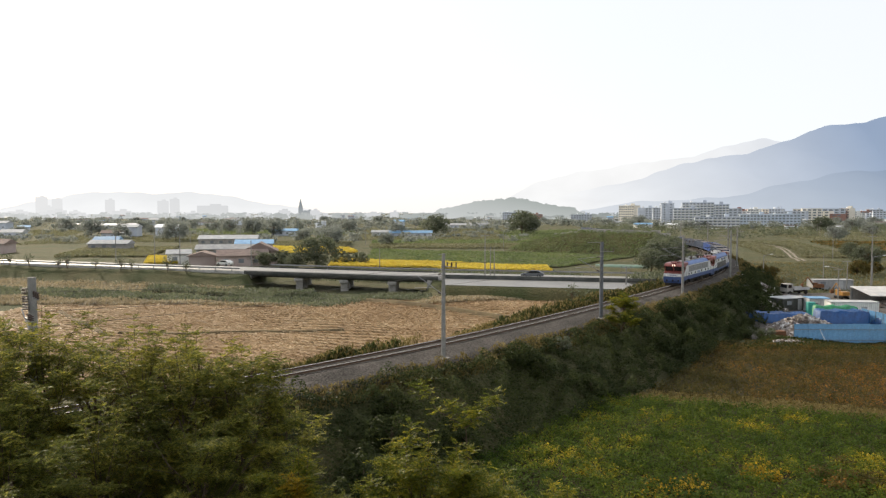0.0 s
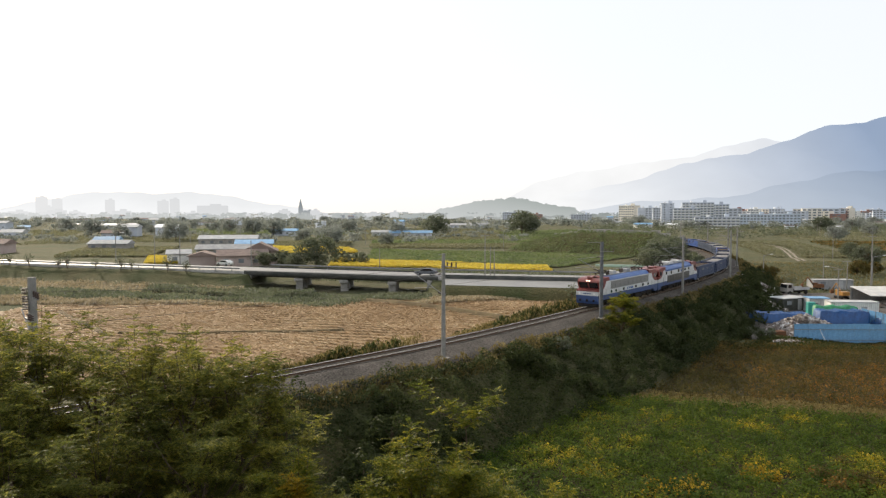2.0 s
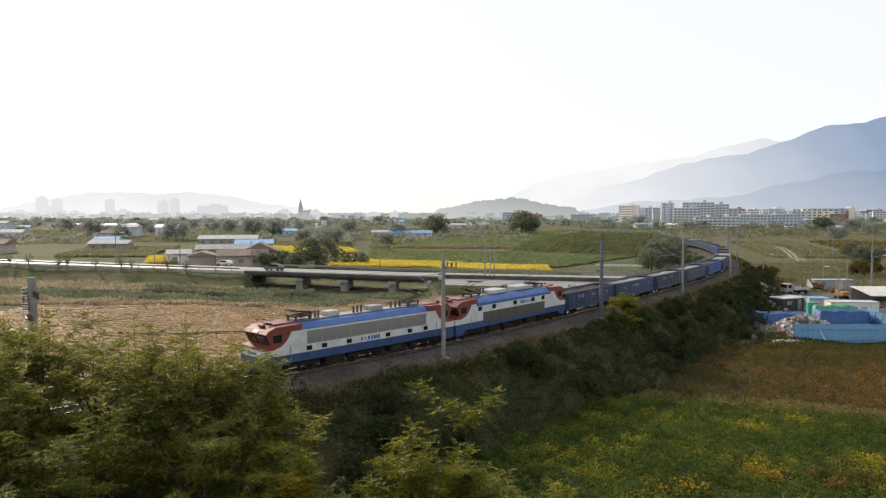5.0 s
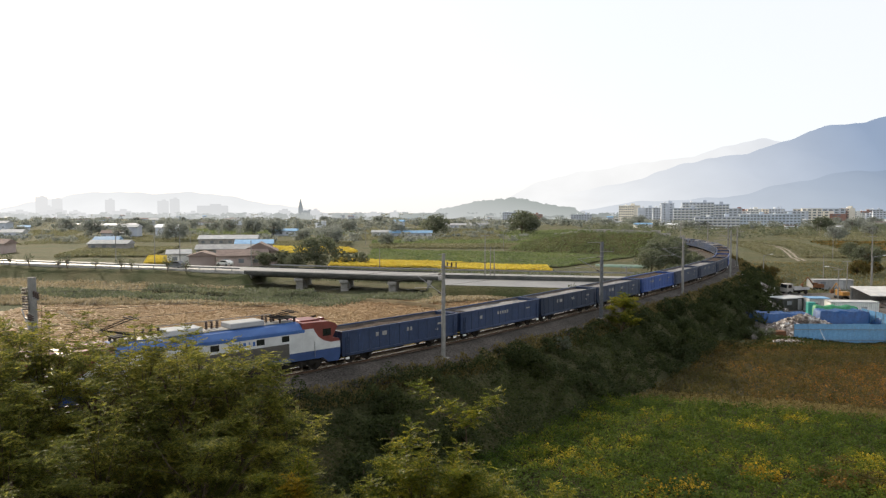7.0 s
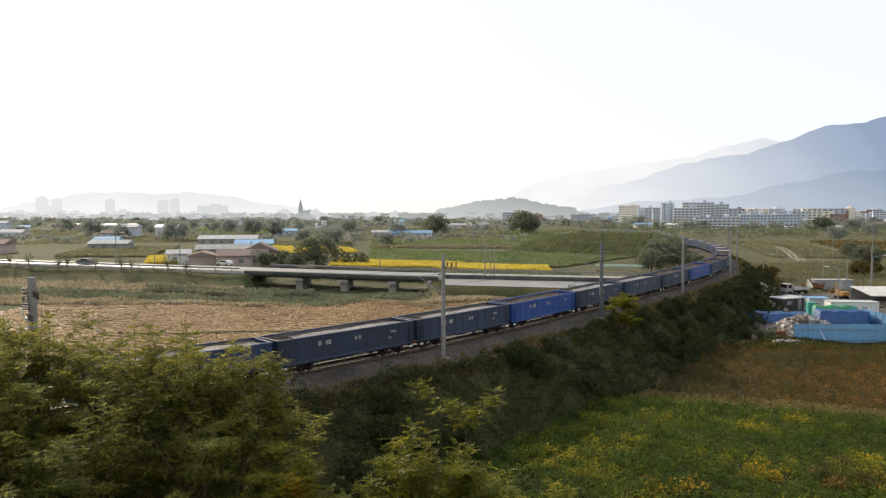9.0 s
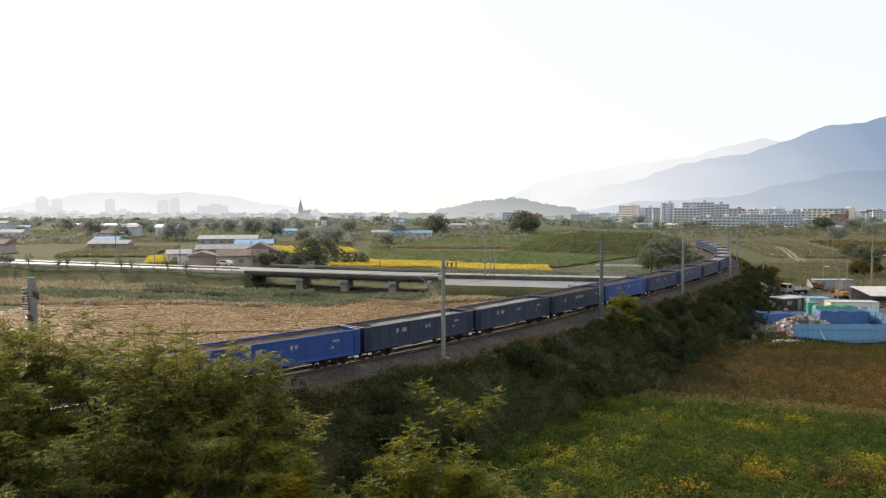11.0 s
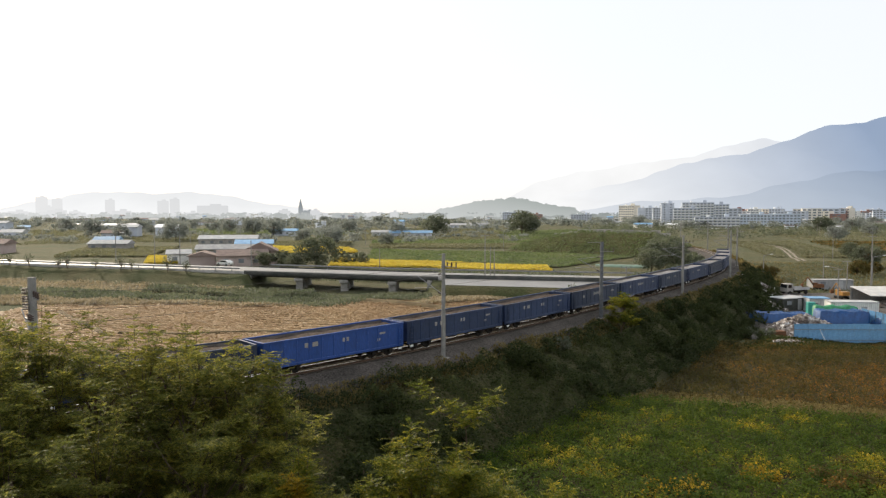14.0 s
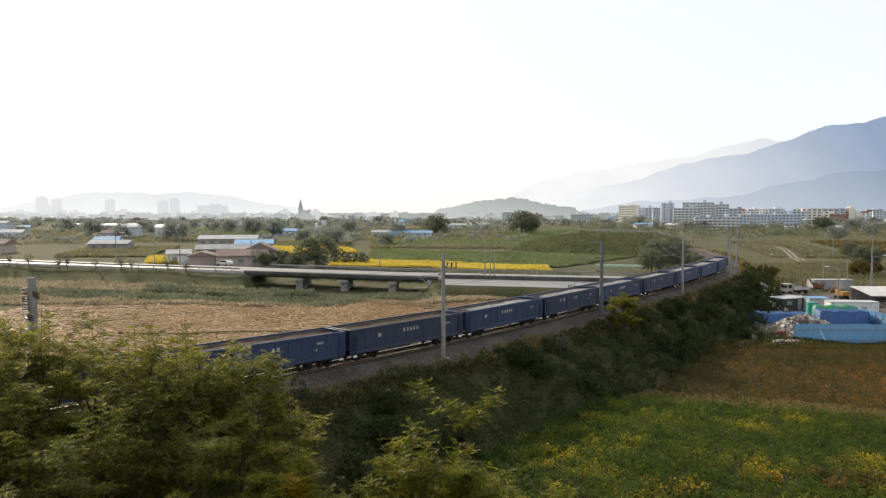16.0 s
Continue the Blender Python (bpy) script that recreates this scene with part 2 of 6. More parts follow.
    "weed": foliage("dry_grass", (0.10, 0.085, 0.03), (0.19, 0.15, 0.058), (0.32, 0.25, 0.11), 0.1, lit=0.45),
}

for nm in ("leaf", "leaf_yellow"):     # waxy leaflets that glint
    bs = M[nm].node_tree.nodes["Principled BSDF"]
    bs.inputs["Specular IOR Level"].default_value, bs.inputs["Roughness"].default_value = 0.2, 0.5
M["lamp"], nt, bs = node_mat("headlamp_lit")
bs.inputs["Emission Color"].default_value = (1.0, 0.7, 0.5, 1)
bs.inputs["Emission Strength"].default_value = 2.0
for nm, w in (("ground", 0.08), ("stubble", 0.12)):     # pale sheen that lifts the land at grazing angles, in place of haze
    M[nm].node_tree.nodes["Principled BSDF"].inputs["Sheen Weight"].default_value = w
    M[nm].node_tree.nodes["Principled BSDF"].inputs["Sheen Tint"].default_value = (0.95, 0.88, 0.68, 1)


# ---- mesh helpers ----
def part(name, bm, material, parent=None, label=""):
    """Links a bmesh as one mesh object, under a thing or a part."""
    me = bpy.data.meshes.new(name)
    bm.to_mesh(me)
    bm.free()
    me.materials.append(material)
    ob = new(name, me)
    ob.parent = parent
    return tagged(ob, label)


def share(name, me, parent=None, m=None):
    ob = new(name, me)
    ob.parent = parent
    if m is not None:
        ob.matrix_basis = m
    return ob


def empty(name, m=None):
    ob = new(name)
    ob.empty_display_size = 0.3
    if m is not None:
        ob.matrix_basis = m
    return ob


def box(sx, sy, sz, x=0, y=0, z=0, bev=0.0, bm=None, rz=0.0):
    """A box with its base at z."""
    bm = bm or bmesh.new()
    m = Matrix.Translation((x, y, z + sz / 2)) @ Matrix.Rotation(rz, 4, "Z") @ Matrix.Diagonal((sx, sy, sz, 1))
    r = bmesh.ops.create_cube(bm, size=1, matrix=m)
    if bev:
        es = list({e for v in r["verts"] for e in v.link_edges})
        bmesh.ops.bevel(bm, geom=es, offset=bev, segments=1, affect="EDGES")
    return bm


def rod(a, b, r, r2=None, seg=8, bm=None):
    """A round bar from a to b."""
    bm = bm or bmesh.new()
    a, b = Vector(a), Vector(b)
    d = b - a
    m = Matrix.Translation((a + b) / 2) @ d.to_track_quat("Z", "Y").to_matrix().to_4x4()
    bmesh.ops.create_cone(bm, cap_ends=True, segments=seg, radius1=r, radius2=r if r2 is None else r2, depth=d.length, matrix=m)
    return bm


def prism(points, y0, y1, bm=None):
    """An outline in x and z, drawn out from y0 to y1."""
    bm = bm or bmesh.new()
    a = [bm.verts.new((x, y0, z)) for x, z in points]
    b = [bm.verts.new((x, y1, z)) for x, z in points]
    n = len(points)
    bm.faces.new(a)
    bm.faces.new(b[::-1])
    for i in range(n):
        bm.faces.new((a[(i + 1) % n], a[i], b[i], b[(i + 1) % n]))
    bmesh.ops.recalc_face_normals(bm, faces=bm.faces)
    return bm


def mesh_np(name, verts, quads, material, smooth=False):
    me = bpy.data.meshes.new(name)
    v, q = np.asarray(verts, np.float32), np.asarray(quads, np.int32)
    me.vertices.add(len(v))
    me.vertices.foreach_set("co", v.ravel())
    me.loops.add(q.size)
    me.loops.foreach_set("vertex_index", q.ravel())
    me.polygons.add(len(q))
    me.polygons.foreach_set("loop_start", np.arange(0, q.size, q.shape[1], dtype=np.int32))
    me.polygons.foreach_set("loop_total", np.full(len(q), q.shape[1], np.int32))
    me.update(calc_edges=True)
    me.validate()
    me.materials.append(material)
    if smooth:
        me.polygons.foreach_set("use_smooth", np.ones(len(q), bool))
    return me


def unit(v):
    return v / np.maximum(np.linalg.norm(v, axis=1, keepdims=True), 1e-6)


def leaves(name, c, size, material, up=0.5, along=None, slim=0.55, rg=rng, face=None):
    """Diamond leaves at the points c: one mesh of separate, slightly folded blades. up: how far they lie flat."""
    n = len(c)
    d = unit(rg.normal(size=(n, 3)) * (1, 1, 0.5)) if along is None else unit(along)
    nr = unit(rg.normal(size=(n, 3)) * (1 - up) + (np.array([0, 0, up]) if face is None else face * up) * 1.5)
    s = unit(np.cross(d, nr))
    u = np.cross(s, d)
    L = np.broadcast_to(np.asarray(size, float).reshape(-1, 1), (n, 1))
    v = np.empty((n, 4, 3))
    v[:, 0] = c - d * L * 0.5
    v[:, 1] = c + s * L * 0.5 * slim + u * L * 0.12
    v[:, 2] = c + d * L * 0.5
    v[:, 3] = c - s * L * 0.5 * slim + u * L * 0.12
    return mesh_np(name, v.reshape(-1, 3), np.arange(4 * n).reshape(-1, 4), material)


# ---- the railway's line ----
WAY = np.array([(-60, 11), (-46, 23.5), (-33, 34.2), (-23.3, 42.3), (-12.7, 51.8), (-0.2, 65.0), (10, 77.2), (20.0, 90.2), (29.5, 102.6),
                (38.8, 115.6), (48.3, 129.8), (57.2, 145.5), (66, 166), (73.5, 187), (79.3, 210), (83.0, 232), (85, 262), (85, 300), (83, 360), (80, 430)], float)


def glide(p, n=40):
    q = np.vstack([2 * p[0] - p[1], p, 2 * p[-1] - p[-2]])
    out = []
    for i in range(1, len(q) - 2):
        t = (np.arange(n) / n)[:, None]
        out.append(0.5 * (2 * q[i] + (q[i + 1] - q[i - 1]) * t + (2 * q[i - 1] - 5 * q[i] + 4 * q[i + 1] - q[i + 2]) * t ** 2
                          + (3 * q[i] - q[i - 1] - 3 * q[i + 1] + q[i + 2]) * t ** 3))
    return np.vstack(out + [p[-1:]])


LINE = glide(WAY)
RUN = np.r_[0, np.cumsum(np.hypot(*np.diff(LINE, axis=0).T))]
RUN -= RUN[np.argmin(abs(LINE[:, 0] + 0.2))]          # 0 beside the nearest mast, growing with distance
TAN = np.gradient(LINE, RUN, axis=0)
TAN /= np.linalg.norm(TAN, axis=1, keepdims=True)


def on_line(s, off=0.0):
    """Place on the line and its heading; off: metres to the side that faces the bean field."""
    s = np.asarray(s, float)
    x, y = np.interp(s, RUN, LINE[:, 0]), np.interp(s, RUN, LINE[:, 1])
    tx, ty = np.interp(s, RUN, TAN[:, 0]), np.interp(s, RUN, TAN[:, 1])
    over = np.minimum(s - RUN[0], 0)
    x, y = x + tx * over, y + ty * over
    return x + ty * off, y - tx * off, tx, ty


def beside(x, y):
    """Distance to the line (positive on the bean field's side) and run along it."""
    p = np.stack([np.ravel(x), np.ravel(y)], 1)
    sub = LINE[::4]
    best, idx = np.full(len(p), 1e9), np.zeros(len(p), int)
    for i in range(0, len(p), 20000):
        q = p[i:i + 20000]
        d2 = ((q[:, None] - sub[None]) ** 2).sum(2)
        idx[i:i + 20000] = d2.argmin(1)
        best[i:i + 20000] = np.sqrt(d2.min(1))
    t = TAN[::4][idx]
    r = p - sub[idx]
    side = r[:, 0] * t[:, 1] - r[:, 1] * t[:, 0]
    return (np.sign(side) * best).reshape(np.shape(x)), RUN[::4][idx].reshape(np.shape(x))


def step(v, a, b):
    t = np.clip((v - a) / (b - a), 0, 1)
    return t * t * (3 - 2 * t)


# road across the plain: a straight line, then level with the junction
def road_y(x):
    return 142.9 - np.where(x < -9, 0.364, 0.235) * (x + 9)


def ground(x, y):
    x, y = np.asarray(x, float), np.asarray(y, float)
    d, s = beside(x, y)
    near = -5.5 + 1.5 * step(y, 160, 420)
    far = -3.0 - 1.0 * step(y, 170, 420)
    z = np.where(d > 0, near, far)
    # stream hollow before the road
    r = y - road_y(x)
    z = z - (1.1 * step(r, -38, -24) * step(-r, 4, 12) * step(-x, 2, 30)) * (d < 0)
    # road bank
    w = np.where(x < -41, 1.0, np.where(x > -3, 1.0, 0.0))
    z = z + (np.maximum(-1.25 - z, 0) * step(-np.abs(r - 3.2), -10.5, -6.8) * w) * (d < -4) * (x > -220)
    # stream under the bridge
    z = np.where((d < 0) & (w == 0) & (r > -13) & (r < 30), np.minimum(z, -4.3), z)
    # embankment
    a = np.abs(d)
    top = -0.75
    slope_n = top + (near - top) * step(a, 3.2, 12.5) * 0.35 + (near - top) * np.clip((a - 3.2) / 9.0, 0, 1) * 0.65
    slope_f = top + (far - top) * np.clip((a - 3.0) / 5.0, 0, 1)
    e = np.where(d > 0, slope_n, slope_f)
    lim = np.where(d > 0, 12.5, 8.0)
    return np.where(a < lim, np.maximum(z, e), z) * 1.0 if np.ndim(z) else (max(float(z), float(e)) if a < lim else float(z))


def gz(x, y):
    return float(ground(np.array([x], float), np.array([y], float))[0])


def spread(a, b, dense0, dense1, step_in, growth=1.12):
    mid = list(np.arange(dense0, dense1, step_in))
    hi, st = [dense1], step_in
    while hi[-1] < b:
        st *= growth
        hi.append(hi[-1] + st)
    lo, st = [dense0], step_in
    while lo[-1] > a:
        st *= growth
        lo.append(lo[-1] - st)
    return np.array(lo[:0:-1] + mid + hi)


def grid_mesh(name, xs, ys, zf, material, smooth=True):
    X, Y = np.meshgrid(xs, ys)
    Z = zf(X, Y)
    n, m = X.shape
    i = np.arange(n * m).reshape(n, m)
    q = np.stack([i[:-1, :-1], i[:-1, 1:], i[1:, 1:], i[1:, :-1]], -1).reshape(-1, 4)
    return mesh_np(name, np.stack([X, Y, Z], -1).reshape(-1, 3), q, material, smooth)


def lumps(x, y, f=0.02, amp=0.15):
    return amp * (np.sin(x * f * 7.1 + 1.3 * np.sin(y * f * 3.3)) * np.sin(y * f * 6.3 + 0.7 * np.sin(x * f * 4.1)) + 0.5 * np.sin(x * f * 17 + y * f * 13))


# ---- ground ----
def land(x, y):
    return ground(x, y) + lumps(x, y) - 0.1


tagged(new("ground", grid_mesh("ground", spread(-4500, 4500, -130, 130, 1.6), spread(-900, 4700, 18, 250, 1.6), land, M["ground"])), "grassy valley floor with a railway embankment", "ground", kind="structure")


def field(name, corners, material, label, category, dz=0.06, cell=1.5, kind="structure"):
    """A patch of land over four corners, lying on the ground."""
    c = np.array(corners, float)
    w = max(np.linalg.norm(c[1] - c[0]), np.linalg.norm(c[2] - c[3]))
    h = max(np.linalg.norm(c[3] - c[0]), np.linalg.norm(c[2] - c[1]))
    u, v = np.meshgrid(np.linspace(0, 1, int(w / cell) + 2), np.linspace(0, 1, int(h / cell) + 2))
    p = c[0] * ((1 - u) * (1 - v))[..., None] + c[1] * (u * (1 - v))[..., None] + c[2] * (u * v)[..., None] + c[3] * ((1 - u) * v)[..., None]
    Z = land(p[..., 0], p[..., 1]) + dz
    n, m = u.shape
    i = np.arange(n * m).reshape(n, m)
    q = np.stack([i[:-1, :-1], i[:-1, 1:], i[1:, 1:], i[1:, :-1]], -1).reshape(-1, 4)
    return tagged(new(name, mesh_np(name, np.dstack([p, Z]).reshape(-1, 3), q, material, True)), label, category, kind=kind)


def inside(corners, n, rg=rng):
    """n random places in a four-cornered patch."""
    c = np.array(corners, float)
    a1 = abs(np.cross(c[1] - c[0], c[2] - c[0]))
    a2 = abs(np.cross(c[2] - c[0], c[3] - c[0]))
    k = rg.random(n) < a1 / (a1 + a2)
    r1, r2 = np.sqrt(rg.random(n)), rg.random(n)
    b = np.where(k[:, None], c[1], c[3])
    return c[0] * (1 - r1)[:, None] + b * (r1 * (1 - r2))[:, None] + c[2] * (r1 * r2)[:, None]


STUBBLE = [(-76, 60), (-17, 57), (34, 128), (-66, 114)]
field("rice_field", STUBBLE, M["stubble"], "harvested tan rice paddy with straw lying in rows", "field")
SOY = [(-9.5, 34), (56, 34), (56, 52.5), (16, 65.8)]
field("bean_field", SOY, M["soil"], "soil under a green and yellow bean crop", "field")
BROWN = [(20, 67.3), (60, 53.5), (62, 91), (37, 93)]
field("dry_field", BROWN, M["soil"], "soil under a withered brown crop", "field")
field("yard", [(42, 96.5), (150, 94), (150, 165), (62, 150)], M["yard"], "gravel yard of a scrap dealer", "yard")


# ---- railway ----
def ribbon(name, prof, s0, s1, ds, material, parent, smooth=False):
    """A cross-section (offset, height) drawn along the line."""
    s = np.arange(s0, s1 + ds, ds)
    p = np.array(prof, float)
    x, y, tx, ty = on_line(s[:, None], p[None, :, 0])
    v = np.stack([x, y, np.broadcast_to(p[None, :, 1], x.shape)], -1)
    n, m = x.shape
    i = np.arange(n * m).reshape(n, m)
    q = np.stack([i[:-1, :-1], i[1:, :-1], i[1:, 1:], i[:-1, 1:]], -1).reshape(-1, 4)
    ob = new(name, mesh_np(name, v.reshape(-1, 3), q, material, smooth))
    ob.parent = parent
    return ob


track = tagged(empty("railway_track"), "single railway track with steel rails on grey ballast", "railway track", kind="structure")
ribbon("ballast", [(-3.6, -1.0), (-2.9, -0.62), (-1.75, -0.20), (1.75, -0.20), (2.7, -0.62), (3.7, -0.74), (4.3, -1.3)], -70, 330, 1.0, M["ballast"], track)
for off in (-0.7525, 0.7525):
    o = off
    rl = ribbon("rail", [(o - 0.07, -0.17), (o - 0.03, -0.14), (o - 0.012, -0.05), (o - 0.036, -0.035), (o - 0.036, -0.004), (o + 0.036, -0.004), (o + 0.036, -0.035), (o + 0.012, -0.05), (o + 0.03, -0.14), (o + 0.07, -0.17)], -70, 330, 1.0, M["rail_side"], track)
    ob = ribbon("running_surface", [(o - 0.034, 0.0), (o + 0.034, 0.0)], -70, 330, 1.0, M["rail_top"], rl)
    tagged(ob, "polished steel top")


# ---- masts and overhead line ----
def mast(s, off=2.95, height=9.3, arm=True, thick=0.2, mat="pole", long_arm=0.62, label="grey concrete railway mast with a catenary bracket"):
    x, y, tx, ty = [float(v) for v in on_line(s, off)]
    base = -0.85
    m = tagged(empty("catenary_mast", pose(x, y, base, 0, 0, math.degrees(math.atan2(ty, tx)))), label, "railway mast", "masts along the railway")
    bm = rod((0, 0, -0.4), (0, 0, height), thick, thick * 0.78, 14)
    part("pole", bm, M[mat], m)
    part("footing", box(0.8, 0.8, 0.5, 0, 0, -0.25, 0.05), M["concrete"], m)
    if arm:
        # local y points to the track
        reach = off
        cz = 6.05
        part("cantilever_tube", rod((0, 0.1, 5.75), (0, reach + 0.25, cz + 1.15), 0.035), M["steel"], m)
        part("tie_tube", rod((0, 0.1, 7.55), (0, reach + 0.1, cz + 1.1), 0.025), M["steel"], m)
        part("steady_arm", rod((0, reach * 0.45, 6.25), (0, reach + 0.5, cz), 0.022), M["steel"], m)
        for z, z2 in ((5.77, 5.95), (7.53, 7.35)):
            bm = bmesh.new()
            for k in range(5):
                rod((0, 0.2 + 0.09 * k, z + (z2 - z) * k / 9), (0, 0.24 + 0.09 * k, z + (z2 - z) * (k + 0.5) / 9), 0.075, seg=10, bm=bm)
            part("insulator", bm, M["insulator"], m, "brown porcelain insulator")
        part("feeder_arm", box(0.07, 1.55, 0.07, 0, -0.75, height - 1.15), M["steel"], m)
        for k in range(3):
            bm = rod((0, -0.45 - 0.5 * k, height - 1.12), (0, -0.45 - 0.5 * k, height - 0.72), 0.045, seg=8)
            for j in range(3):
                rod((0, -0.45 - 0.5 * k, height - 1.02 + 0.11 * j), (0, -0.45 - 0.5 * k, height - 0.98 + 0.11 * j), 0.08, seg=10, bm=bm)
            part("insulator", bm, M["insulator"], m)
        for z in (5.75, 7.55, height - 1.12):
            part("clamp", rod((0, 0, z - 0.06), (0, 0, z + 0.06), 0.205, seg=14), M["steel"], m)
        part("top_bracket", box(0.05, long_arm, 0.06, 0, long_arm / 2 - 0.06, height - 0.12), M["steel"], m)
    return m


MASTS = (-34.2, -2.9, 26.6, 55.8, 90.0, 121.0, 153.0, 186.0, 219.0)
for s in MASTS[1:]:
    if s == 26.6:
        mast(s, long_arm=2.0, thick=0.25, mat="steel_dark", label="dark steel railway mast with a long top bracket")
    else:
        mast(s)
stout = mast(MASTS[0], thick=0.27, label="stout grey railway mast with porcelain insulators")
for k in range(3):
    bm = bmesh.new()
    for j in range(4):
        rod((-0.36, -0.1 + 0.1 * k, 7.55 + 0.42 * k + 0.09 * j), (-0.36, -0.1 + 0.1 * k, 7.6 + 0.42 * k + 0.09 * j), 0.16, seg=10, bm=bm)
    ob = part("insulator", bm, M["insulator"], stout)
    bm = bmesh.new()
    for j in range(3):
        rod((-0.3, -0.5 - 0.42 * k, 7.05 + 0.11 * j), (-0.3, -0.5 - 0.42 * k, 7.11 + 0.11 * j), 0.11, seg=10, bm=bm)
    part("insulator", bm, M["insulator"], stout)
part("crossarm", box(0.1, 2.0, 0.12, -0.3, -0.7, 6.95), M["steel"], stout)


def wire(name, pts, r, label, category="wire"):
    cu = bpy.data.curves.new(name, "CURVE")
    cu.dimensions, cu.bevel_depth, cu.bevel_resolution = "3D", r, 1
    sp = cu.splines.new("POLY")
    sp.points.add(len(pts) - 1)
    for p, q in zip(sp.points, pts):
        p.co = (*q, 1)
    cu.materials.append(M["wire"])
    return tagged(new(name, cu), label, category)


def span_pts(off, z, sag, s_list):
    pts = []
    for a, b in zip(s_list, s_list[1:]):
        xa, ya, _, _ = on_line(a, off)
        xb, yb, _, _ = on_line(b, off)
        for k in range(8):
            f = k / 8
            pts.append((float(xa + (xb - xa) * f), float(ya + (yb - ya) * f), z - 4 * sag * f * (1 - f)))
    return pts


wire("contact_wire", span_pts(0.0, 5.2, 0.05, MASTS), 0.013, "thin dark contact wire above the track")
wire("messenger_wire", span_pts(0.0, 6.2, 0.45, MASTS), 0.013, "thin dark messenger wire above the track")
wire("feeder_wire", span_pts(4.4, 7.75, 0.5, MASTS), 0.013, "thin dark feeder wire on the mast arms")


# ---- train ----
def prism_x(points, x0, x1, bm=None):
    """An outline in y and z, drawn out from x0 to x1."""
    bm = bm or bmesh.new()
    a = [bm.verts.new((x0, y, z)) for y, z in points]
    b = [bm.verts.new((x1, y, z)) for y, z in points]
    n = len(points)
    bm.faces.new(a)
    bm.faces.new(b[::-1])
    for i in range(n):
        bm.faces.new((a[(i + 1) % n], a[i], b[i], b[(i + 1) % n]))
    bmesh.ops.recalc_face_normals(bm, faces=bm.faces)
    return bm


def mirror_x(points):
    return [(-x, z) for x, z in points][::-1]


def wheelset(parent, x, r):
    w = part("wheelset", rod((x, -0.95, r), (x, 0.95, r), 0.09), M["under"], parent)
    for y in (-0.75, 0.75):
        part("wheel", rod((x, y - 0.065, r), (x, y + 0.065, r), r, seg=20), M["under"], w)


def bogie(parent, x, wheelbase, r, length):
    b = part("bogie", box(length, 0.25, 0.3, x, 0.98, 0.5, 0.05), M["under"], parent)
    part("side_frame", box(length, 0.25, 0.3, x, -0.98, 0.5, 0.05), M["under"], b)
    part("bolster", box(0.6, 2.2, 0.3, x, 0, 0.55), M["under"], b)
    for dx in (-wheelbase / 2, wheelbase / 2):
        wheelset(b, x + dx, r)
        for y in (-1.12, 1.12):
            part("axle_box", box(0.35, 0.16, 0.35, x + dx, y, 0.3, 0.04), M["under"], b)
    for y in (-1.1, 1.1):
        part("spring", rod((x, y, 0.4), (x, y, 0.8), 0.14, seg=10), M["under"], b)


def louvre(w, h, slats=9):
    bm = box(w, 0.03, h)
    for k in range(slats):
        box(w - 0.1, 0.03, h / slats * 0.55, 0, 0.02, h * (k + 0.2) / slats, bm=bm)
    return bm


def pantograph(parent, x, sense, lift):
    p = part("pantograph", box(1.5, 1.3, 0.07, x, 0, 4.12), M["under"], parent, "dark steel pantograph")
    knee = (x - sense * 1.25, 4.2 + lift * 0.45)
    head = (x + sense * 0.55, 4.25 + lift)
    for y in (-0.35, 0.35):
        part("lower_arm", rod((x + sense * 0.5, y, 4.18), (knee[0], y * 0.6, knee[1]), 0.05), M["under"], p)
        part("upper_arm", rod((knee[0], y * 0.6, knee[1]), (head[0], y, head[1]), 0.035), M["under"], p)
    for dx in (-0.18, 0.18):
        part("contact_strip", box(0.09, 1.7, 0.06, head[0] + dx, 0, head[1], 0.01), M["under"], p)
    for dx in (-0.6, 0.6):
        for y in (-0.5, 0.5):
            part("insulator", rod((x + dx, y, 3.78), (x + dx, y, 4.14), 0.09, seg=10), M["insulator"], p)


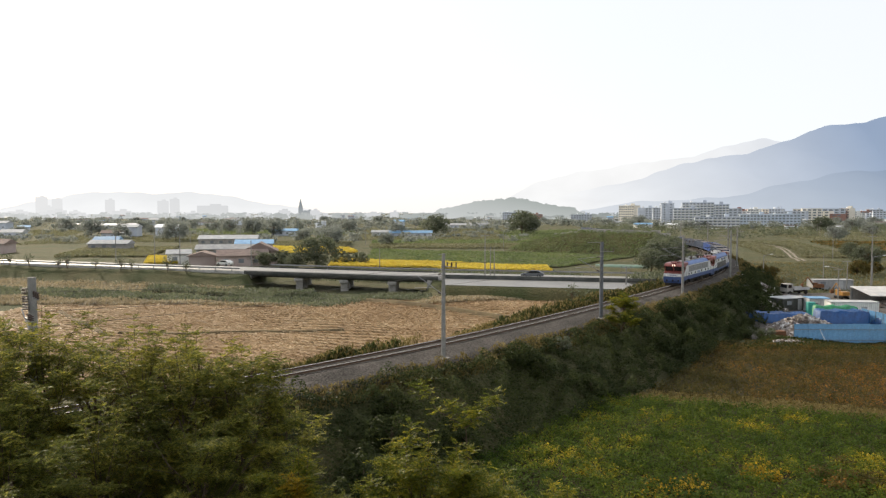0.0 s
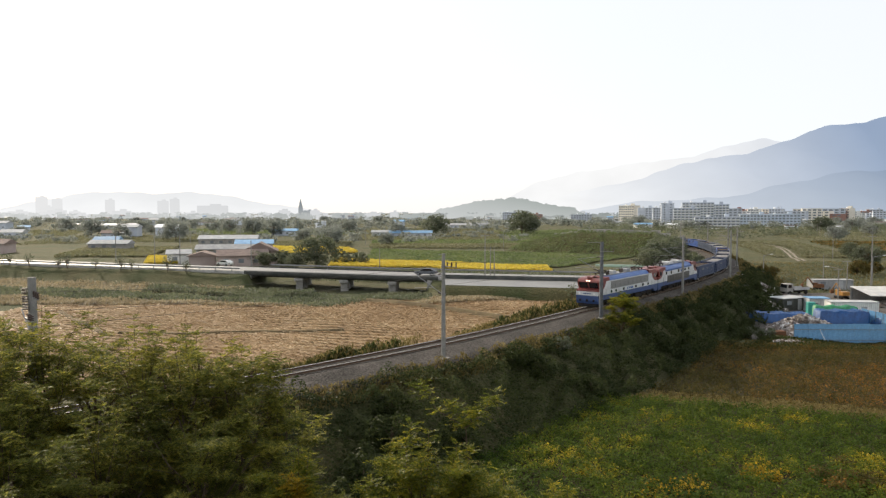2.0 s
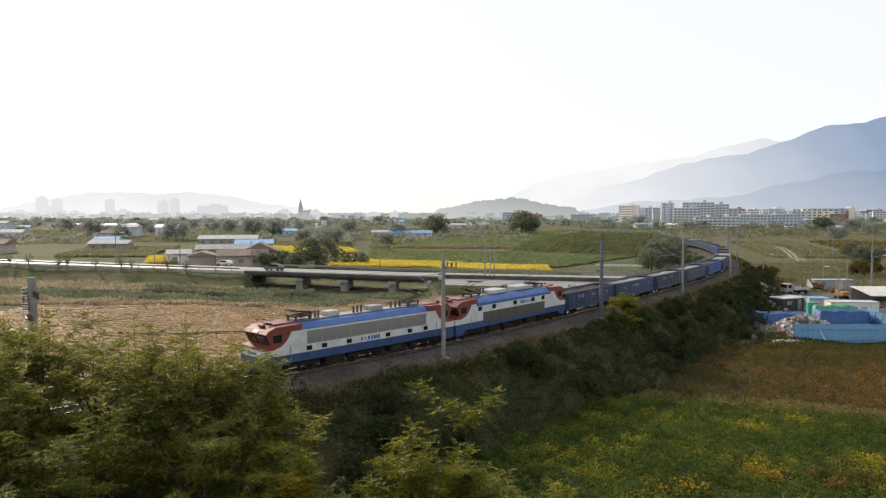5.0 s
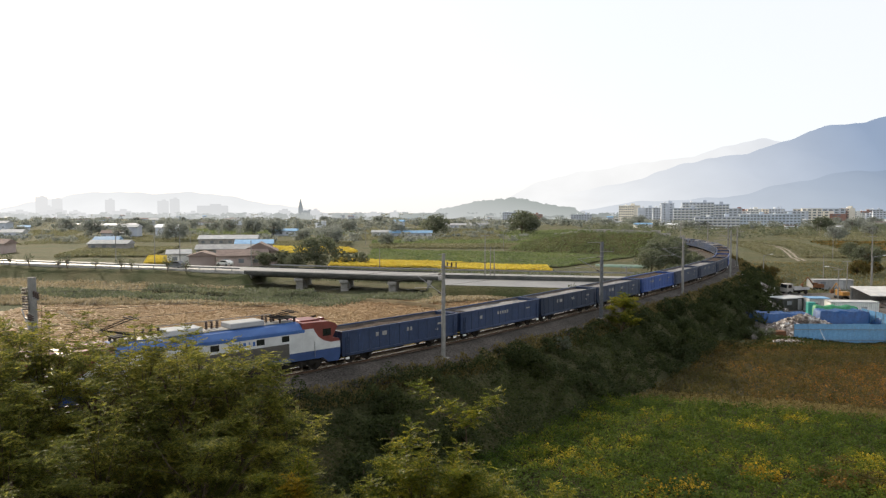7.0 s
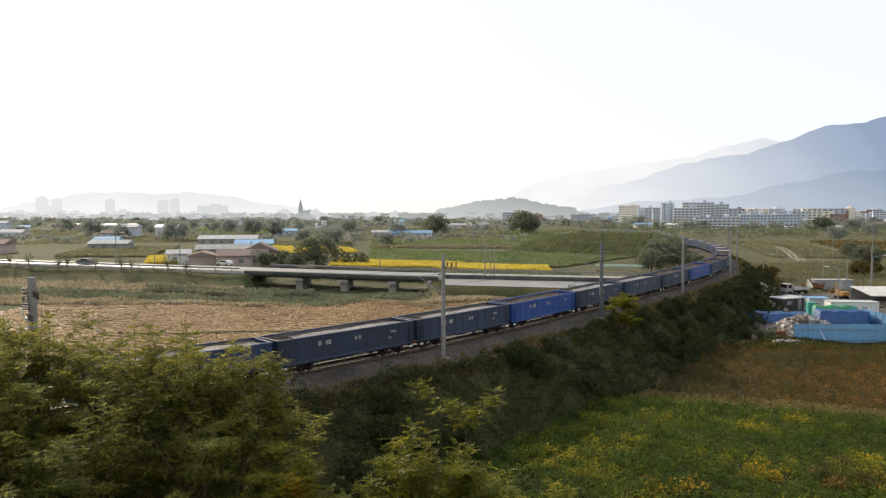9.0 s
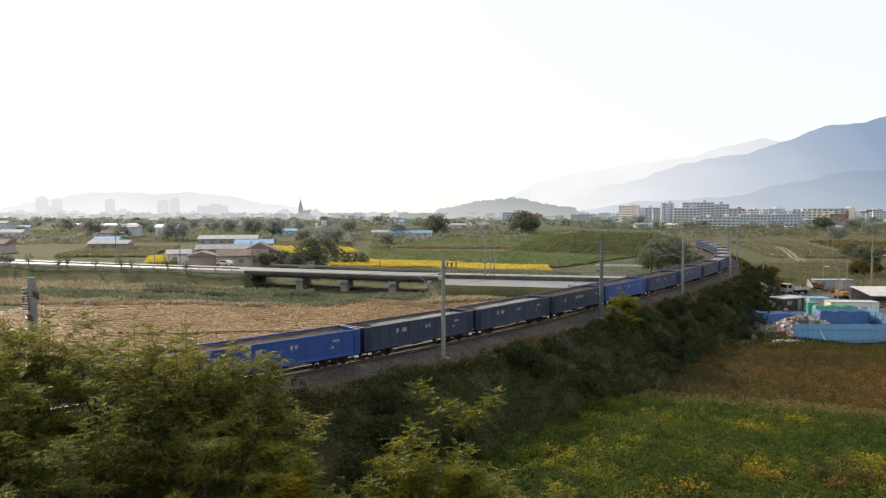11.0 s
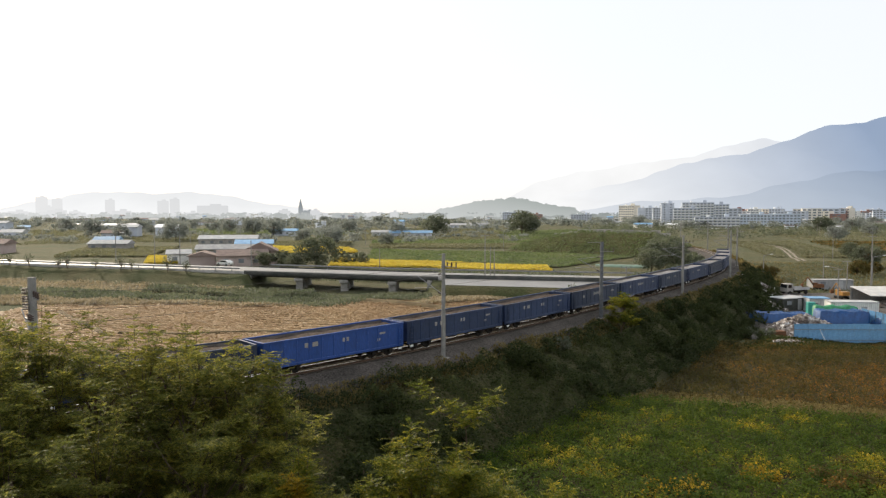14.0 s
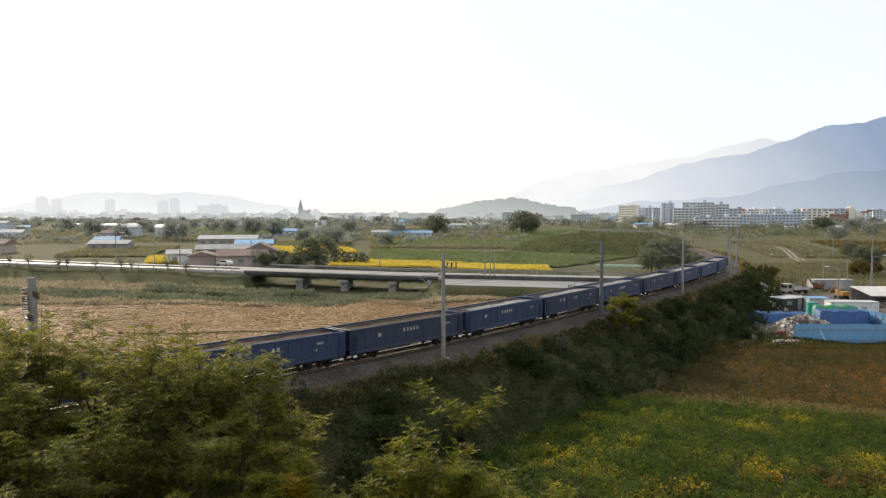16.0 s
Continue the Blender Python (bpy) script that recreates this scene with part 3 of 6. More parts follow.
def locomotive(big_boxes):
    L = tagged(empty("electric_locomotive"), "red, white and blue electric locomotive, weathered paint", "locomotive", "locomotives of the train")
    part("lower_body", prism([(-9.8, 0.6), (-8.9, 0.6), (-8.4, 1.0), (8.4, 1.0), (8.9, 0.6), (9.8, 0.6), (9.95, 0.95), (9.95, 1.62), (-9.95, 1.62), (-9.95, 0.95)], -1.47, 1.47), M["loco_blue"], L, "blue lower body")
    part("waist_band", prism([(-9.97, 1.62), (9.97, 1.62), (9.93, 2.1), (-9.93, 2.1)], -1.485, 1.485), M["loco_white"], L)
    part("upper_body", prism([(-7.2, 2.1), (7.2, 2.1), (7.2, 3.3), (-7.2, 3.3)], -1.475, 1.475), M["loco_white"], L)
    part("cantrail", box(13.6, 0.03, 0.24, 0, -1.478, 3.07), M["loco_roof"], L, "blue band under the roof edge")
    part("roof", prism_x([(-1.475, 3.3), (1.475, 3.3), (1.40, 3.42), (1.12, 3.72), (0.5, 3.82), (-0.5, 3.82), (-1.12, 3.72), (-1.40, 3.42)], -6.6, 6.6), M["loco_roof"], L, "blue roof and cantrail")
    part("roof_walkway", box(12.6, 1.3, 0.05, 0, 0, 3.82), M["grille"], L)
    for e in (1, -1):
        pts = [(6.6, 2.1), (9.9, 2.1), (9.86, 2.3), (9.28, 2.46), (9.72, 3.28), (9.5, 3.52), (8.9, 3.72), (6.6, 3.78)]
        cab = part("cab", prism(pts if e > 0 else mirror_x(pts), -1.47, 1.47), M["loco_red"], L, "red cab end with raked windscreens")
        # white flash under the cab side window
        fl = [(6.6, 2.1), (9.1, 2.1), (8.45, 2.3), (8.0, 2.62), (7.72, 3.0), (7.55, 3.3), (6.6, 3.3)]
        part("side_flash", prism(fl if e > 0 else mirror_x(fl), -1.482, 1.482), M["loco_white"], cab, "white curved side panel")
        for y in (-0.68, 0.68):
            a, b = Vector((e * 9.335, y, 2.5)), Vector((e * 9.71, y, 3.2))
            bm = bmesh.new()
            n = Vector((e * 0.88, 0, -0.47)) * 0.02
            vs = [bm.verts.new(p + n) for p in (a + Vector((0, -0.58, 0)), a + Vector((0, 0.58, 0)), b + Vector((0, 0.56, 0)), b + Vector((0, -0.56, 0)))]
            back = [bm.verts.new(v.co - n * 1.5) for v in vs]
            bm.faces.new(vs)
            for i in range(4):
                bm.faces.new((vs[i], back[i], back[(i + 1) % 4], vs[(i + 1) % 4]))
            bmesh.ops.recalc_face_normals(bm, faces=bm.faces)
            part("windscreen", bm, M["glass"], cab, "dark cab windscreen")
        for y in (-1.475, 1.475):
            part("side_window", box(0.75, 0.03, 0.55, e * 8.75, y, 2.62, 0.01), M["glass"], cab)
            part("handrail", rod((e * 7.65, y * 1.03, 1.1), (e * 7.65, y * 1.03, 2.3), 0.02, seg=6), M["steel"], L)
        for y in (-1.0, 1.0):
            part("headlight", rod((e * 9.95, y, 1.85), (e * 10.03, y, 1.85), 0.13, seg=14), M["white"], cab, "round headlight")
            part("buffer", rod((e * 9.9, y * 0.9, 1.02), (e * 10.01, y * 0.9, 1.02), 0.14, seg=12), M["under"], L)
        part("roof_headlight", box(0.25, 0.7, 0.2, e * 9.15, 0, 3.66, 0.04), M["loco_red"], cab)
        for y in (-0.16, 0.16):
            part("brow_lamp", rod((e * 9.5, y, 3.44), (e * 9.72, y, 3.40), 0.085, seg=12), M["lamp"] if big_boxes is False and e > 0 else M["glass"], cab, "small round brow lamp")
        part("horn", rod((e * 8.6, 0.5, 3.86), (e * 9.0, 0.5, 3.9), 0.05, 0.09, 10), M["under"], cab)
        part("coupler", box(0.3, 0.3, 0.3, e * 9.88, 0, 0.85, 0.05), M["under"], L)
        part("pilot", box(0.12, 2.6, 0.42, e * 9.7, 0, 0.2, 0.03), M["under"], L)
        part("cab_roof_hatch", box(1.7, 1.5, 0.1, e * 7.7, 0, 3.76, 0.03), M["loco_red"], L)
        for k in range(4):
            part("nose_mark", box(0.015, 0.2, 0.13, e * 9.96, -0.42 + 0.28 * k, 1.8), M["loco_blue"], cab)
    # side with high louvres (y+) and side with low louvres (y-)
    for k in range(9):
        ob = part("louvre_panel", louvre(1.36, 0.98), M["grille"], L)
        ob.matrix_basis = Matrix.Translation((-5.7 + 1.4 * k, 1.475, 2.2))
    for x in (-6.3, -4.4, -1.9, 2.2, 4.6, 6.0):
        part("body_window", box(0.5, 0.04, 0.34, x, 1.485, 1.72, 0.01), M["glass"], L)
    for k in range(8):
        ob = part("louvre_panel", louvre(1.39, 1.06, 10), M["grille_dark"], L)
        ob.matrix_basis = Matrix.Translation((-5.0 + 1.4 * k, -1.487, 1.34)) @ Matrix.Rotation(math.pi, 4, "Z")
    for x in (-6.2, -3.9, -0.2, 3.2, 5.2):
        part("body_window", box(0.62, 0.04, 0.42, x, -1.475, 2.58, 0.01), M["glass"], L)
    for sy, z, x0 in ((1.487, 1.74, -0.9), (-1.482, 2.60, 0.9)):
        for k, w in enumerate((0.22, 0.36, 0.2, 0.22, 0.1, 0.18)):
            part("side_mark", box(w, 0.02, 0.3, x0 + (0.36 * k if sy > 0 else 0.36 * k), sy, z, 0.004), M["loco_roof"], L)
    # roof gear
    for x, l, w, h in ((2.6, 2.6, 1.6, 0.4), (-1.9, 2.4, 1.6, 0.4)) if big_boxes else ((2.9, 1.1, 1.0, 0.42), (-1.6, 1.3, 1.1, 0.4)):
        part("roof_box", box(l, w, h, x, 0, 3.84, 0.06), M["tile_grey"], L, "pale grey roof equipment box")
    for x in (-4.3, -3.8, -3.3, 0.0, 0.4, 0.8, 4.3, 4.6, 5.0):
        bm = rod((x, 0.3, 3.84), (x, 0.3, 4.42), 0.06, seg=10)
        for j in range(4):
            rod((x, 0.3, 3.92 + 0.13 * j), (x, 0.3, 3.97 + 0.13 * j), 0.12, seg=10, bm=bm)
        part("roof_insulator", bm, M["insulator"], L)
    part("roof_busbar", rod((-4.2, 0.3, 4.45), (5.0, 0.3, 4.45), 0.025, seg=6), M["steel"], L)
    pantograph(L, 5.9, 1, 0.28)
    pantograph(L, -5.7, 1, 0.95)
    for x in (-6.7, 0.0, 6.7):
        bogie(L, x, 2.7, 0.62, 3.9)
    for x in (-3.35, 3.35):
        part("underfloor_box", box(1.9, 2.4, 0.62, x, 0, 0.28, 0.04), M["under"], L)
    return L


def gondola(paint, load, marks):
    """A steel open wagon: 13 m body, ribbed sides, two bogies."""
    g = tagged(empty("open_wagon"), {"wagon_dark": "slate blue", "wagon_mid": "dull blue", "wagon_bright": "bright blue"}[paint] + " steel open wagon with ribbed sides", "freight wagon", "open wagons of the train")
    P = M[paint]
    body = part("body", box(13.5, 0.07, 1.82, 0, 1.36, 0.82), P, g)
    part("side_wall", box(13.5, 0.07, 1.82, 0, -1.36, 0.82), P, g)
    for e in (-1, 1):
        part("end_wall", box(0.08, 2.64, 1.62, e * 6.7, 0, 1.02), P, g)
        for y in (-0.8, 0, 0.8):
            part("end_rib", box(0.06, 0.12, 1.5, e * 6.77, y, 1.05), P, g)
    part("floor", box(13.3, 2.7, 0.12, 0, 0, 1.0), M["wagon_in"], g)
    for y in (-1.322, 1.322):
        part("lining", box(13.3, 0.006, 1.5, 0, y, 1.12), M["wagon_in"], g, "worn brown inner side")
    for y in (-1.37, 1.37):
        part("top_rail", box(13.56, 0.15, 0.12, 0, y, 2.6, 0.02), P, g)
        part("sill", box(13.4, 0.16, 0.2, 0, y, 0.74, 0.02), P, g)
    for e in (-1, 1):
        part("top_rail", box(0.14, 2.58, 0.12, e * 6.71, 0, 2.6, 0.02), P, g)
    rib = part("rib", box(0.14, 0.045, 1.62, 0, 0, 0.96, 0.015), P, g)
    rib.matrix_basis = Matrix.Translation((-6.2, 1.40, 0))
    for k in range(1, 12):
        share("rib", rib.data, g, Matrix.Translation((-6.2 + 12.4 / 11 * k, 1.40, 0)))
    for k in range(12):
        share("rib", rib.data, g, Matrix.Translation((-6.2 + 12.4 / 11 * k, -1.40, 0)))
    part("centre_sill", box(12.8, 0.5, 0.35, 0, 0, 0.66), M["under"], g)
    for e in (-1, 1):
        part("coupler", box(0.7, 0.25, 0.25, e * 6.75, 0, 0.78), M["under"], g)
        bogie(g, e * 4.6, 1.8, 0.43, 2.5)
        lad = part("ladder", box(0.05, 0.05, 1.5, e * 6.3 - 0.18, 1.5, 0.75), P, g)
        part("ladder_stile", box(0.05, 0.05, 1.5, e * 6.3 + 0.18, 1.5, 0.75), P, lad)
        for k in range(4):
            part("rung", box(0.36, 0.035, 0.035, e * 6.3, 1.5, 0.9 + 0.36 * k), P, lad)
        part("step_iron", box(0.36, 0.06, 0.16, e * 6.3, 1.48, 0.5), M["white"], g, "white step iron")
    part("brake_cylinder", rod((-0.5, 0.6, 0.62), (0.5, 0.6, 0.62), 0.2, seg=12), M["under"], g)
    for x, w, z, h in marks:
        part("marking", box(w, 0.02, h, x, 1.405, z), M["concrete"], g, "plain white marking")
    # most wagons: pale along the length, dark over one end
    for mat, x0, x1, zt in (((load, -6.58, 6.58, 2.42),) if load == "load_dark" else (("load_pale", -6.58, 4.4, 2.42), ("load_dark", 4.4, 6.58, 2.34))):
        n, m = 22, 8
        X, Y = np.meshgrid(np.linspace(x0, x1, n), np.linspace(-1.31, 1.31, m))
        Z = zt + 0.06 * np.sin(X * 1.3) * np.cos(Y * 1.2) + 0.03 * rng.normal(size=X.shape) + 0.08 * np.cos(Y * 1.1)
        i = np.arange(n * m).reshape(m, n)
        q = np.stack([i[:-1, :-1], i[:-1, 1:], i[1:, 1:], i[1:, :-1]], -1).reshape(-1, 4)
        ob = new("load", mesh_np("load", np.stack([X, Y, Z], -1).reshape(-1, 3), q, M[mat], True))
        ob.parent = g
        tagged(ob, "heaped dark load" if mat == "load_dark" else "pale load")
    return g


DIGITS = [(-0.8 + 0.4 * k, 0.22, 1.9, 0.3) for k in range(5)]
MARKS_A = [(-4.6, 0.75, 1.95, 0.13)] + DIGITS + [(3.6, 0.35, 1.8, 0.3)]
MARKS_B = [(-4.4, 0.6, 2.0, 0.16), (-4.0, 0.3, 1.5, 0.18), (2.3, 0.5, 1.9, 0.34), (3.1, 0.3, 1.9, 0.34)] + DIGITS[:2]

first = locomotive(False)
second = locomotive(True)
TRAIN = [(first, 10.45, 6.7, 0), (second, 30.5, 6.7, 180)]
KINDS = "mid mid dark dark bright dark dark dark bright mid mid dark mid dark mid dark mid mid mid".split()
DARK_LOADS = (0, 4, 7, 8, 9, 10, 11)
stock = {}
for i, k in enumerate(KINDS):
    key = ("wagon_" + k, "load_dark" if i in DARK_LOADS else "load_pale")
    if key not in stock:
        stock[key] = gondola(key[0], key[1], MARKS_A if i % 2 else MARKS_B)
        w = stock[key]
    else:
        w = copy_thing(stock[key], pose(0, 0, 0))
    TRAIN.append((w, 40.5 + 13.9 * (i + 0.5), 4.6, 0))


# ---- road and bridge ----
def lane(name, x0, x1, prof, material, label, category="road", parent=None, dx=2.0):
    """A strip along the road: (offset, height) drawn out in x."""
    xs = np.arange(x0, x1 + 0.01, dx)
    p = np.array(prof, float)
    X = np.broadcast_to(xs[:, None], (len(xs), len(p)))
    v = np.stack([X, road_y(X) + p[None, :, 0], np.broadcast_to(p[None, :, 1], X.shape)], -1)
    n, m = X.shape
    i = np.arange(n * m).reshape(n, m)
    q = np.stack([i[:-1, :-1], i[1:, :-1], i[1:, 1:], i[:-1, 1:]], -1).reshape(-1, 4)
    ob = new(name, mesh_np(name, v.reshape(-1, 3), q, material))
    ob.parent = parent
    return tagged(ob, label, category if not parent else "", kind="" if parent else "structure")


road = lane("road", -215, 50, [(-2.6, -1.7), (-2.6, -1.0), (9.0, -1.0), (9.0, -1.7)], M["asphalt"], "pale grey asphalt road across the plain")
lane("kerb", -215, -41, [(-2.9, -1.5), (-2.9, -0.85), (-2.6, -0.85), (-2.6, -1.0)], M["concrete"], "concrete kerb", parent=road)
lane("kerb", -3, 50, [(-2.9, -1.5), (-2.9, -0.85), (-2.6, -0.85), (-2.6, -1.0)], M["concrete"], "concrete kerb", parent=road)
lane("edge_line", -215, 50, [(-2.0, -0.994), (-1.8, -0.994)], M["paint_line"], "white edge line", parent=road)
lane("edge_line", -215, 50, [(7.9, -0.994), (8.1, -0.994)], M["paint_line"], "white edge line", parent=road)
for k in range(26):
    lane("lane_dash", -210 + 10 * k, -205 + 10 * k, [(3.1, -0.994), (3.3, -0.994)], M["paint_line"], "", parent=road, dx=2.5)
bridge = tagged(empty("road_bridge"), "low concrete road bridge over a stream bed", "bridge", kind="structure")
lane("deck", -43, -1, [(-3.2, -1.0), (-3.2, -1.5), (-2.2, -2.0), (8.4, -2.0), (9.6, -1.35), (9.6, -0.75), (9.3, -0.75), (9.3, -0.99)], M["deck"], "concrete deck edge, shade put into its dark colour", parent=bridge)
lane("parapet", -43, -1, [(-3.1, -1.0), (-3.1, -0.72), (-2.9, -0.72), (-2.9, -1.0)], M["deck"], "low concrete parapet, shade put into its dark colour", parent=bridge)
for x in (-30.4, -20.4, -10.2):
    yc = float(road_y(np.float64(x)))
    for r in (-1.0, 3.2, 7.4):
        part("pier", box(1.5, 1.6, 3.6, x, yc + r, -5.2, 0.12), M["concrete"], bridge)
    part("pier_cap", box(1.9, 11.8, 0.72, x, yc + 3.2, -2.7, 0.1), M["concrete"], bridge)
for x in (-42.3, -2.2):
    part("abutment", box(1.8, 12.6, 4.2, x, float(road_y(np.float64(x))) + 3.2, -5.6), M["concrete"], bridge)


def guard_rail(x0, x1, off):
    g = tagged(empty("guard_rail"), "thin grey steel guard rail along the road", "guard rail", kind="structure")
    lane("rail", x0, x1, [(off, -0.45), (off - 0.06, -0.38), (off, -0.30), (off - 0.06, -0.22), (off, -0.15)], M["steel"], "", parent=g)
    pm = None
    for k in range(int((x1 - x0) / 4)):
        x = x0 + 2 + 4 * k
        m = Matrix.Translation((x, float(road_y(np.float64(x))) + off + 0.08, -1.05))
        if pm is None:
            ob = part("post", box(0.12, 0.1, 0.9), M["steel"], g)
            ob.matrix_basis = m
            pm = ob.data
        else:
            share("post", pm, g, m)


guard_rail(-40, 42, 9.2)
guard_rail(-140, -44, -3.2)
# wide apron beside the junction
lane("junction", 0, 34, [(-15.5, -1.03), (-2.9, -1.03)], M["asphalt"], "pale asphalt junction beside the road")
lane("junction_bank", 0, 34, [(-18.5, -3.4), (-16.5, -1.5), (-15.4, -1.05)], M["ground"], "earth bank below the junction", "bank")


# dark wall added to draw the stripe between road and junction
lane("divider", 0, 40, [(-3.1, -1.0), (-3.1, -0.3), (-2.85, -0.3), (-2.85, -1.0)], M["deck"], "low dark wall drawing the stripe by the junction", parent=road)


def car(paint, label):
    c = tagged(empty("car"), label, "car")
    body = [(-2.2, 0.35), (2.15, 0.35), (2.25, 0.6), (2.1, 0.82), (1.15, 0.95), (0.45, 1.42), (-1.15, 1.46), (-1.95, 1.0), (-2.25, 0.9), (-2.28, 0.5)]
    bm = prism(body, -0.86, 0.86)
    bmesh.ops.bevel(bm, geom=list(bm.edges), offset=0.06, segments=2, affect="EDGES")
    part("body", bm, M[paint], c)
    for sy in (-1, 1):
        part("side_glass", prism([(0.95, 0.97), (0.38, 1.36), (-1.1, 1.39), (-1.7, 1.0)], sy * 0.862, sy * 0.872), M["glass"], c, "dark side glass")
        for x in (-1.35, 1.4):
            w = part("wheel", rod((x, sy * 0.68, 0.33), (x, sy * 0.88, 0.33), 0.33, seg=18), M["rubber"], c)
            part("rim", rod((x, sy * 0.85, 0.33), (x, sy * 0.9, 0.33), 0.2, seg=12), M["steel"], w)
        part("headlight", box(0.12, 0.36, 0.14, 2.16, sy * 0.6, 0.62, 0.02), M["white"], c)
        part("tail_light", box(0.1, 0.3, 0.16, -2.26, sy * 0.62, 0.72, 0.02), M["loco_red"], c)
    part("windscreen", prism([(1.12, 0.99), (1.14, 1.0), (0.52, 1.41), (0.49, 1.41)], -0.7, 0.7), M["glass"], c, "dark windscreen")
    return c


moving_car = car("steel_dark", "dark grey saloon car driving along the road")
CARS = [(moving_car, [(t, x, 2.2, 166.8 if x > -9 else 160.0) for t, x in ((0, 17.6), (1, 7.2), (2, -3.5), (3, -14.3), (4, -25.4), (6.5, -56.0), (8, -75.4), (12, -126.5), (16, -177.5))])]
parked = car("white", "white car parked by the roadside building")
parked.matrix_basis = pose(-56, 181.0, -1.9, 0, 0, 150)


# ---- fields beyond the road ----
PATH = glide(np.array([(124, 243), (127, 252), (131, 263), (140, 285), (150, 310), (156, 331), (158, 350), (159, 372)], float), 10)


def off_path(p):
    """Places more than 3 m off the dirt path."""
    return np.sqrt(((p[:, None] - PATH[None]) ** 2).sum(2)).min(1) > 3.0


def crop(name, corners, n, height, size, mat, label, up=0.2, rgs=11, slim=0.3, dz=0.0):
    rg = np.random.default_rng(rgs)
    p = inside(corners, n, rg)
    p = p[off_path(p)]
    n = len(p)
    c = np.column_stack([p, land(p[:, 0], p[:, 1]) + dz + height * rg.random(n) ** 0.5])
    tagged(new(name, leaves(name, c, size * (0.7 + 0.6 * rg.random(n)), M[mat], up, slim=slim, rg=rg)), label, "crop", kind="stuff")


RICE_A = [(-31, 190), (27, 173), (27.5, 186), (-33.5, 219)]
RICE_B = [(-71, 256), (-31, 258), (-39, 293), (-84, 312)]
RICE_C = [(-84, 198), (-75, 199), (-84, 228), (-95, 228)]
GREEN = [(-24, 214), (30, 186), (66, 238), (-28, 284)]
for c in (RICE_A, RICE_B, RICE_C):
    field("rice_field", c, M["soil"], "soil of a ripe yellow rice paddy", "field", 0.1, 3)
    crop("ripe_rice", c, 26000, 0.85, 0.75, "rice", "ripe golden yellow rice", 0.35, dz=0.15)
field("vegetable_field", GREEN, M["soil"], "soil of a green vegetable field", "field", 0.1, 3)
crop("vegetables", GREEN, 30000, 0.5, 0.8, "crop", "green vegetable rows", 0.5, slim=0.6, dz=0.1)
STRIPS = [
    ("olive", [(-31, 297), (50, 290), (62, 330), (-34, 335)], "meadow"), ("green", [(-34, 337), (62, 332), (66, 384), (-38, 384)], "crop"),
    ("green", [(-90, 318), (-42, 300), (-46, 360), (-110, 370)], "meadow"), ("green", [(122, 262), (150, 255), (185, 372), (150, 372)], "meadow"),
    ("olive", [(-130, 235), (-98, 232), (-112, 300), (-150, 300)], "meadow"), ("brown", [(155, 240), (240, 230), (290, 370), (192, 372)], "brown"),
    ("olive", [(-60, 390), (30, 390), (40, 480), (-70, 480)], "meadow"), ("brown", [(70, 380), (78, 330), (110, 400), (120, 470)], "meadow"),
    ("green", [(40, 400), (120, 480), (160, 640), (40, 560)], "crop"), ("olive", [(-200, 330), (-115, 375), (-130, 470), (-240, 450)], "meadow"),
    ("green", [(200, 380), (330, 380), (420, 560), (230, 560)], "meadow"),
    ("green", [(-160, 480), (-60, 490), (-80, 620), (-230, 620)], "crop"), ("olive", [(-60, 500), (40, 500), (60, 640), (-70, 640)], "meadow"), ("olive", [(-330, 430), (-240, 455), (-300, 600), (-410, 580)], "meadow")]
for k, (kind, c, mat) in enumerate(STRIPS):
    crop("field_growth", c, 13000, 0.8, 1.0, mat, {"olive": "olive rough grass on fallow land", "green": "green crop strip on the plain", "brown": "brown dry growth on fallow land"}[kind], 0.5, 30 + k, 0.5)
# straw on the stubble
rg = np.random.default_rng(5)
p = inside(STUBBLE, 52000, rg)
rows_at = (p[:, 1] + 0.35 * p[:, 0] + 1.2 * np.sin(p[:, 0] * 0.05))
p[:, 1] += (0.3 + 0.45 * np.sin(p[:, 0] * 0.11 + p[:, 1] * 0.07) ** 2) * (np.round(rows_at / 1.7) * 1.7 - rows_at)
keep = beside(p[:, 0], p[:, 1])[0] < -7.5
p = p[keep]
al = np.column_stack([np.ones(len(p)) + rg.normal(size=len(p)) * 0.5, -0.35 + rg.normal(size=len(p)) * 0.5, 0.15 * rg.normal(size=len(p))])
c = np.column_stack([p, land(p[:, 0], p[:, 1]) + 0.07 + 0.14 * rg.random(len(p))])
tagged(new("straw", leaves("straw", c, 0.25 + 0.42 * rg.random(len(p)), M["straw"], 0.75, al, 0.3, rg)), "cut rice straw lying in rows on the paddy", "straw", kind="stuff")


def weeds(name, sx, n, dfun, h, size, mat, label, seed, slim=0.3, up=0.2):
    """Growth along the line: runs sx, side distances dfun."""
    rg = np.random.default_rng(seed)
    s = rg.uniform(*sx, n)
    d = dfun(rg, n)
    x, y, _, _ = on_line(s, d)
    hh = h * (0.45 + 0.55 * np.sin(s * 0.6 + np.sin(s * 0.21) * 3) ** 2)
    c = np.column_stack([x, y, land(x, y) + hh * rg.random(n) ** 0.7])
    al = rg.normal(size=(n, 3)) * 0.5 + np.array([0, 0, 1.0])
    tagged(new(name, leaves(name, c, size * (0.6 + 0.8 * rg.random(n)), M[mat], up, al, slim, rg)), label, "grass", kind="stuff")


